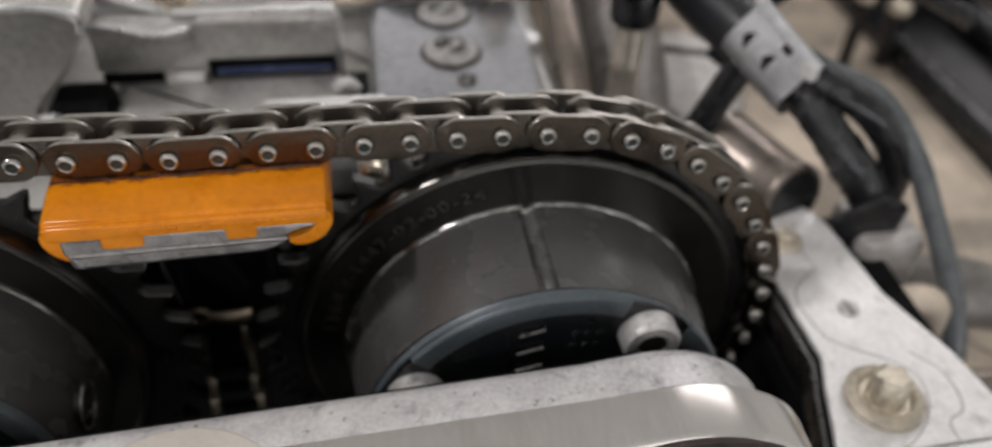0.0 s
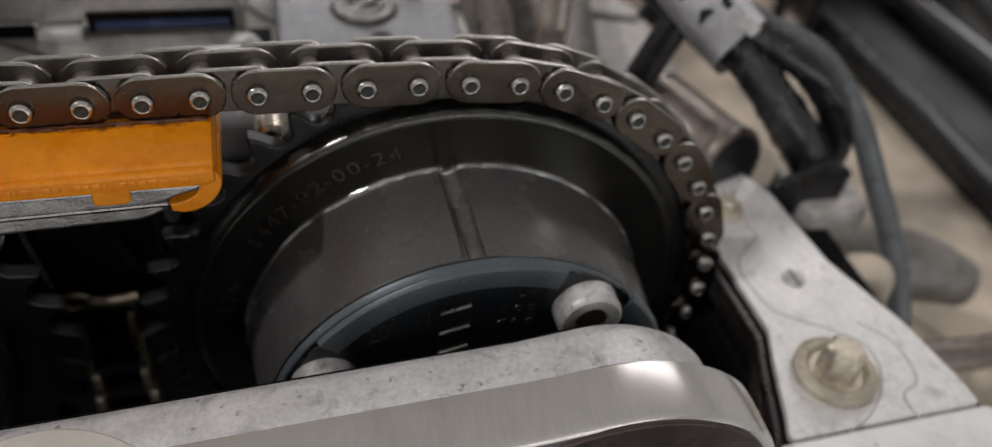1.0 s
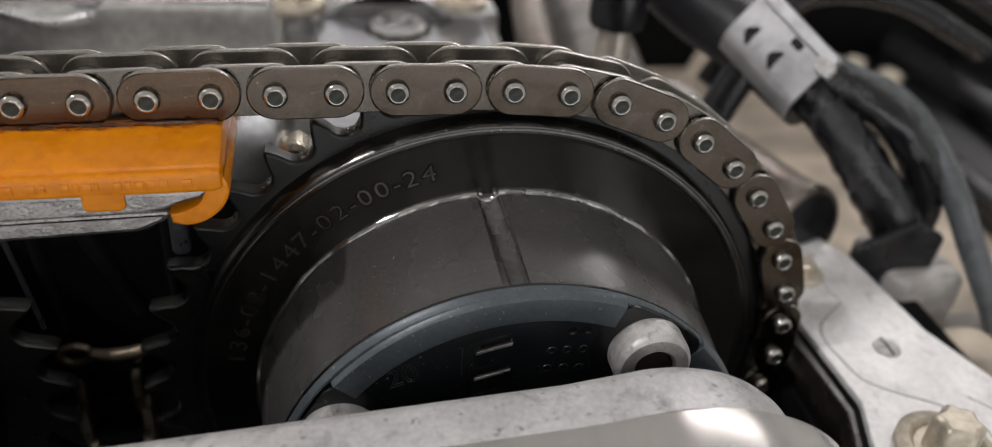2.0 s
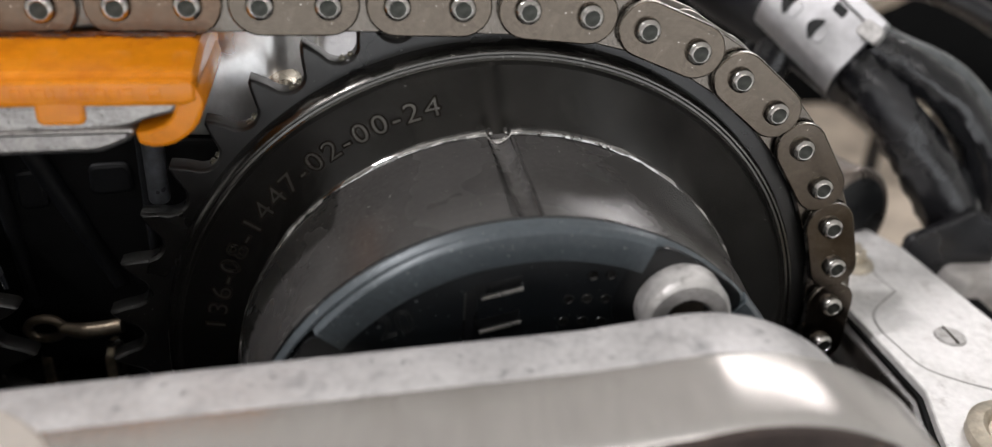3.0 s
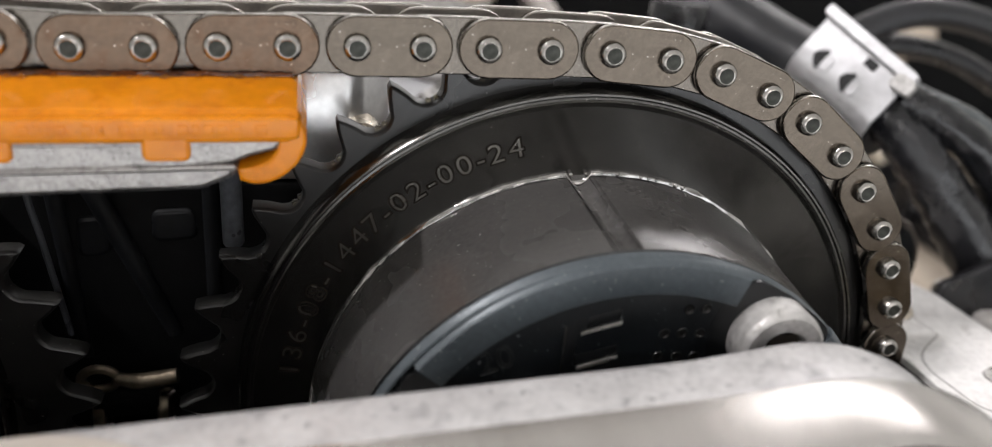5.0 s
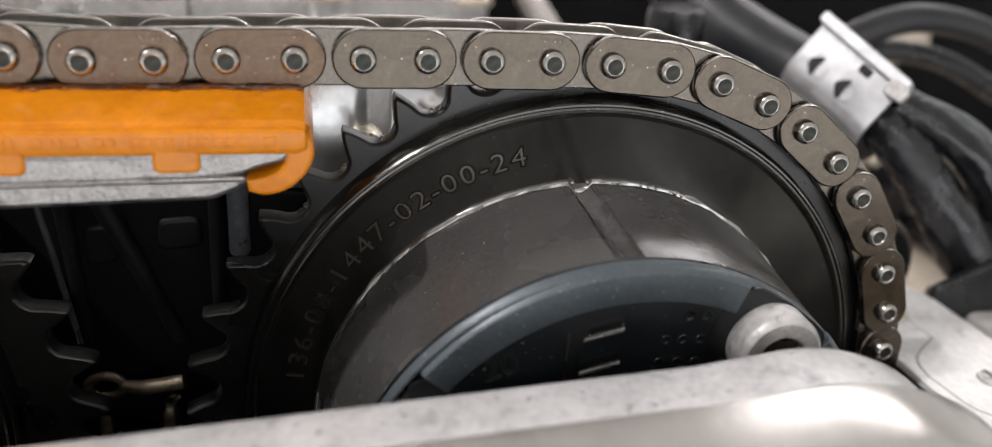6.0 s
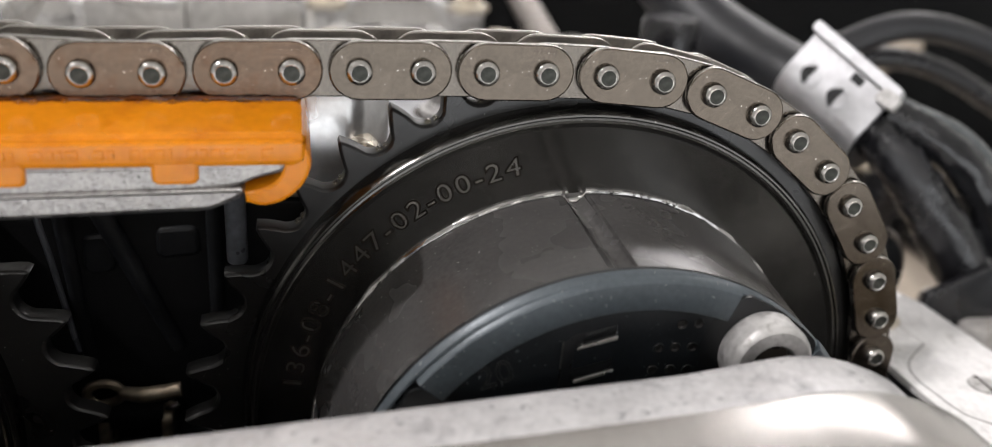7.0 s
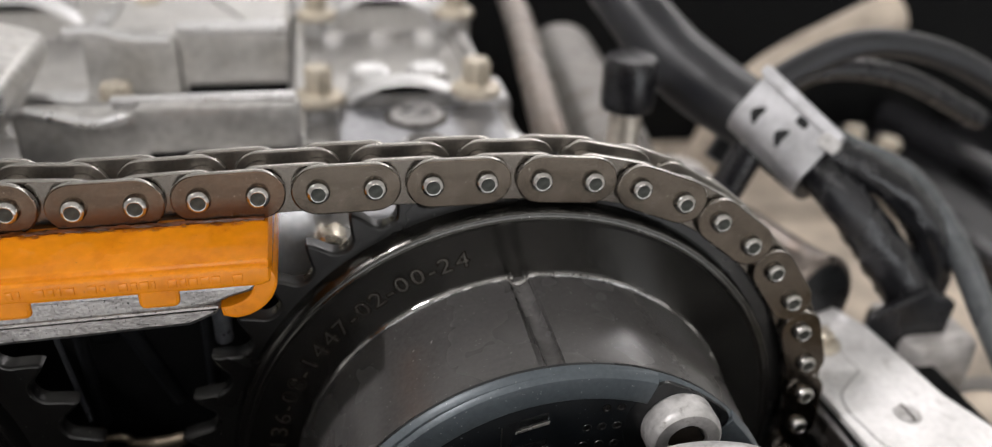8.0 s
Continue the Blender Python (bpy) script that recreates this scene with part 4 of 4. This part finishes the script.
bm = bmesh.new()
rows_q = [-1.6, -0.8, 0, 0.8, 1.6, 2.4, 3.2, 6, 9, LV - 1]
for u0, u1 in ((0.6, LU - 0.6),):
    grid = [[[bm.verts.new((u, q, w)) for w in (-0.5, 0.5)] for q in rows_q] for u in (u0, u0 + 0.5, u1 - 0.5, u1)]
    for i in range(3):
        for j in range(len(rows_q) - 1):
            for k in (0, 1):
                bm.faces.new((grid[i][j][k], grid[i + 1][j][k], grid[i + 1][j + 1][k], grid[i][j + 1][k]))
    for j in range(len(rows_q) - 1):
        for i in (0, 3):
            bm.faces.new((grid[i][j][0], grid[i][j][1], grid[i][j + 1][1], grid[i][j + 1][0]))
    for i in range(3):
        for j in (0, len(rows_q) - 1):
            bm.faces.new((grid[i][j][0], grid[i][j][1], grid[i + 1][j][1], grid[i + 1][j][0]))
for v in bm.verts:
    u, q, w = v.co
    v.co = O + U * u + V * q + W * (w - 0.16 * max(0.0, 3.2 - q) ** 2)
part("sheet", bm, M_CLIP, clip, "pale bent sheet")
clip_part("edge_fold", rounded([(-0.4, LV - 2.0), (LU + 0.4, LV - 2.0), (LU + 0.4, LV + 0.4), (-0.4, LV + 0.4)], 0.8, 4), -1.2, 2.2, M_CLIP, "bright folded edge")
for u, q in ((5.6, 5.4), (12.8, 5.4)):
    arc = [(u - 2.1 * math.sin(math.pi * k / 10), q - 2.3 + 4.6 * k / 10) for k in range(11)]
    low = [(u + 0.5 - 0.3 * math.sin(math.pi * k / 10), q + 2.3 - 4.6 * k / 10) for k in range(1, 10)]
    clip_part("slot", arc + low, 0.45, 0.62, M_PIT, "dark crescent slot", 0.02)
    clip_part("tongue", rounded([(u + 0.3, q - 2.0), (u + 2.4, q - 1.8), (u + 2.4, q + 1.4), (u + 0.3, q + 1.8)], 0.9, 5), 0.3, 0.72, M_CLIP, "raised tongue beside a slot", 0.25)
clip_part("notch", rounded([(12.2, LV - 4.4), (15.0, LV - 4.4), (15.0, LV - 2.6), (12.2, LV - 2.6)], 0.4, 3), 0.45, 0.6, M_PIT, "dark notch", 0.02)
clip_part("buckle", rounded([(LU - 3.4, LV - 4.6), (LU + 1.6, LV - 4.0), (LU + 1.2, LV - 0.8), (LU - 2.8, LV - 1.2)], 1.0, 4), 0.2, 2.6, M_BOLT, "small riveted buckle")

sleeve = thing("wiring_sleeve", "thick black taped wiring sleeve running under the clip", "wiring sleeve")
part("upper_sleeve", hose([(38, 128, 66), (47, 106, 53), (55.5, 90, 42), (61.5, 76, 37.5), (67, 60, 35), (74, 43, 29)], [7.5, 8, 8.6, 8.6, 7.6, 6.4], 20, 12), M_HOSE, sleeve, "smooth black sleeve")
part("taped_sleeve", hose([(70, 44, 34), (77, 38, 27), (85.5, 35, 17), (95, 34, 6), (101, 35, -4), (106, 38, -24)], [4.4, 4.6, 5.2, 5.8, 4.6, 3.8], 22, 6, wob=1.0, seed=5), M_RUBBER, sleeve, "wrinkled black tape wrapping")
part("side_branch", hose([(74, 42, 36), (82, 39, 32.5), (93, 37, 25), (103, 37, 12), (106, 39, -4), (104, 42, -22), (98, 46, -44)], [3.4, 3.6, 4.2, 4.4, 4.0, 3.6, 3.2], 22, 8, wob=0.6, seed=8), M_RUBBER, sleeve, "second taped branch")
cable = thing("cable", "grey black cable bending down past the head", "cable")
part("jacket", hose([(72, 46, 39), (80, 45, 35), (94, 40, 29), (106, 34, 14.5), (111, 24, 1), (113, 13, -9), (115, 6, -20), (117, 2, -34), (120, 0, -60)], 3.0, 18, 12), M_CABLE, cable)
cable2 = thing("cable", "thick grey hose arching up behind the clip", "cable")
part("jacket", hose([(70, 84, 14), (82, 88, 30), (94, 90, 38), (112, 90, 43.5), (137, 90, 38.5), (165, 90, 24), (200, 90, 0)], 3.7, 18, 12), M_HOSE, cable2)
part("inner_line", hose([(78, 96, 12), (90, 98, 26), (106, 99, 33), (130, 99, 30), (160, 99, 16)], 3.0, 14, 12), M_RUBBER, cable2, "thinner black line under the hose")
pipe = thing("coolant_pipe", "short tarnished metal pipe stub with an open mouth", "pipe")
D = Vector((8, -22, 3)).normalized()
E0 = Vector((75.5, 35, 3))
part("stub", hose([E0 - D * 26 + Vector((-3, 0, 3)), E0 - D * 12, E0], [11.5, 10.6, 9.6], 28, 8), M_PIPE, pipe)
bm = hose([E0 - D * 2.5, E0 + D * 0.2, E0 + D * 1.2], [9.9, 10.1, 9.4], 32, 3)
part("rim", bm, M_PIPE, pipe, "rolled pipe rim")
part("mouth", hose([E0 + D * 0.4, E0 + D * 1.28], 8.3, 28, 2), M_PIT, pipe, "dark open end")
hose1 = thing("rubber_hose", "straight black rubber hose behind the clip", "hose")
part("hose", hose([(66, 56, 36), (60, 56, 22), (54, 56, 6), (50, 56, -12)], 4.0, 16, 10), M_RUBBER, hose1)
tubeob = thing("sensor_tube", "shiny metal sensor tube with black cap", "sensor")
part("tube", lathe([(0, 6), (5.0, 6), (5.0, 9), (4.2, 12), (4.0, 20), (4.3, 21), (4.0, 22), (3.9, 30), (3.8, 31), (3.8, 36), (0, 36)], 28, "z", 39.6, 74), M_TUBE, tubeob)
part("copper_ring", lathe([(4.0, 5.0), (5.2, 5.4), (5.2, 7.0), (4.0, 7.4)], 28, "z", 39.6, 74), M_PIPE, tubeob, "copper sealing ring")
part("cap", lathe([(0, 34.5), (6.0, 34.5), (6.4, 36), (6.4, 45.5), (5.8, 47), (0, 47)], 32, "z", 39.6, 74), M_RUBBER, tubeob, "black rubber cap")
rail = thing("fuel_pipe", "brown-tarnished pipe along the head", "pipe")
part("pipe", hose([(24, 46, -6), (25, 64, 10), (27, 90, 18), (32, 130, 20), (40, 190, 20), (46, 260, 24)], 5, 18, 10), M_PIPE, rail)
duct = thing("intake_duct", "mottled grey intake casting beside the head", "duct")
part("collar", hose([(42.5, 72, -14.5), (45.5, 79, -11)], [15.5, 15.5], 28, 3), M_HEADLIT, duct, "raised bright collar")
part("duct", hose([(34, 50, -30), (44, 76, -12), (52, 110, -4), (60, 160, -6), (70, 240, -10)], [12, 13, 14, 15, 15], 22, 8), M_GREYBOX, duct)

flap = thing("rubber_flap", "black rubber flap hanging below the taped sleeve", "flap")
part("flap", slab(rounded([(84, 2), (97, 8), (105, 4), (104, -6), (91, -16), (84, -10)], 2, 4), 27, 29, 0.6), M_RUBBER, flap)
block = thing("sensor_housing", "grey cast housing beside the head", "housing")
part("housing", box(93, 111, 22, 42, -40, -4, 2.0, None, 3), M_PALECAST, block)
part("base", box(92, 122, 0, 30, -60, -32, 3.0, None, 4), M_GREYBOX, block)
shell = thing("intake_housing", "pale grey mottled casting behind the pipe stub", "housing")
part("shell", slab(rounded([(64, 128), (78, 164), (100, 160), (101, 116), (90, 98), (70, 100)], [6, 12, 14, 12, 8, 8], 6), -70, -19, 4.0, "z"), M_PALECAST, shell)
# a thin dark strip stands for the shade in the slot
part("slot", slab(rounded([(72, 146), (96, 140), (96.5, 143.5), (73, 151)], 1.2, 4), -19.5, -18.8, 0.1, "z"), M_DARKWALL, shell, "dark strip put in for the shaded open slot")
loop = thing("bent_pipe", "tan-dusted bent pipe beside the head", "pipe")
part("pipe", hose([(92, 14, -30), (97, 12, -17), (104, 10, -12), (111, 10, -17), (116, 10, -30)], 4.0, 16, 8), M_TAN, loop)
lump = thing("bay_casting", "glossy grey casting low in the engine bay", "casting")
part("casting", hose([(130, 60, -62), (145, 50, -54), (158, 44, -52), (176, 40, -58)], [8, 11, 11, 8], 18, 6), M_GREYBOX, lump)
part("pipe", hose([(118, 20, -62), (140, 16, -60), (165, 14, -60), (200, 20, -64)], 5, 14, 6), M_PIPE, lump, "browned pipe across it")

# ---------------------------------------------------------------- far side of the engine bay
tagged(part("bay_panel", box(20, 248, -60, 325, -96, -90, 1.5), M_TAN), "dusty tan engine bay panel", "panel", kind="structure")
tagged(part("firewall", box(-420, 520, 330, 345, -210, 14, 4), M_DARKWALL), "black firewall behind the engine", "wall", kind="structure")
trim = thing("body_trim", "black plastic trim box along the wing", "trim")
part("box", box(244, 460, -60, 325, -120, -84, 5, None, 6), M_TRIM, trim)
part("rail", hose([(312, -60, -78), (309, 120, -78), (304, 200, -78), (296, 320, -78)], 9, 16, 6), M_GLOSS, trim, "glossy edge rail")
part("seal", hose([(250, -50, -83), (249, 60, -83), (250, 180, -83), (246, 320, -83)], 7, 14, 6, wob=1.6, seed=3), M_RUBBER, trim, "crumpled black seal")
shield = thing("heat_shield", "dusty tan shield tube rising behind the hoses", "heat shield")
part("tube", hose([(126, 228, -90), (142, 224, -40), (152, 221, -20), (167, 220, -8), (188, 221, 2), (212, 224, 12)], 9.5, 16, 8), M_TAN, shield)


def bay_stud(x, y, z, r):
    """A post on the bay panel with a pale bolt on its end."""
    b = thing("bay_stud", "dark post with a pale bolt head deep in the engine bay", "stud", "bay studs")
    part("post", hose([(x, y, -92), (x, y, (z - 92) / 2), (x, y, z)], r * 0.7, 12, 4), M_RUBBER, b)
    part("head", lathe([(0, z - 1), (r, z - 1), (r * 1.05, z + 1), (r * 0.8, z + 3.5), (0, z + 4)], 20, "z", x, y), M_YELLOW, b, "pale bolt head")


for x, y, z, r in ((67.8, 240, -7, 4.6), (218.7, 240, -52, 5.0), (239.0, 240, -59, 6.0)):
    bay_stud(x, y, z, r)
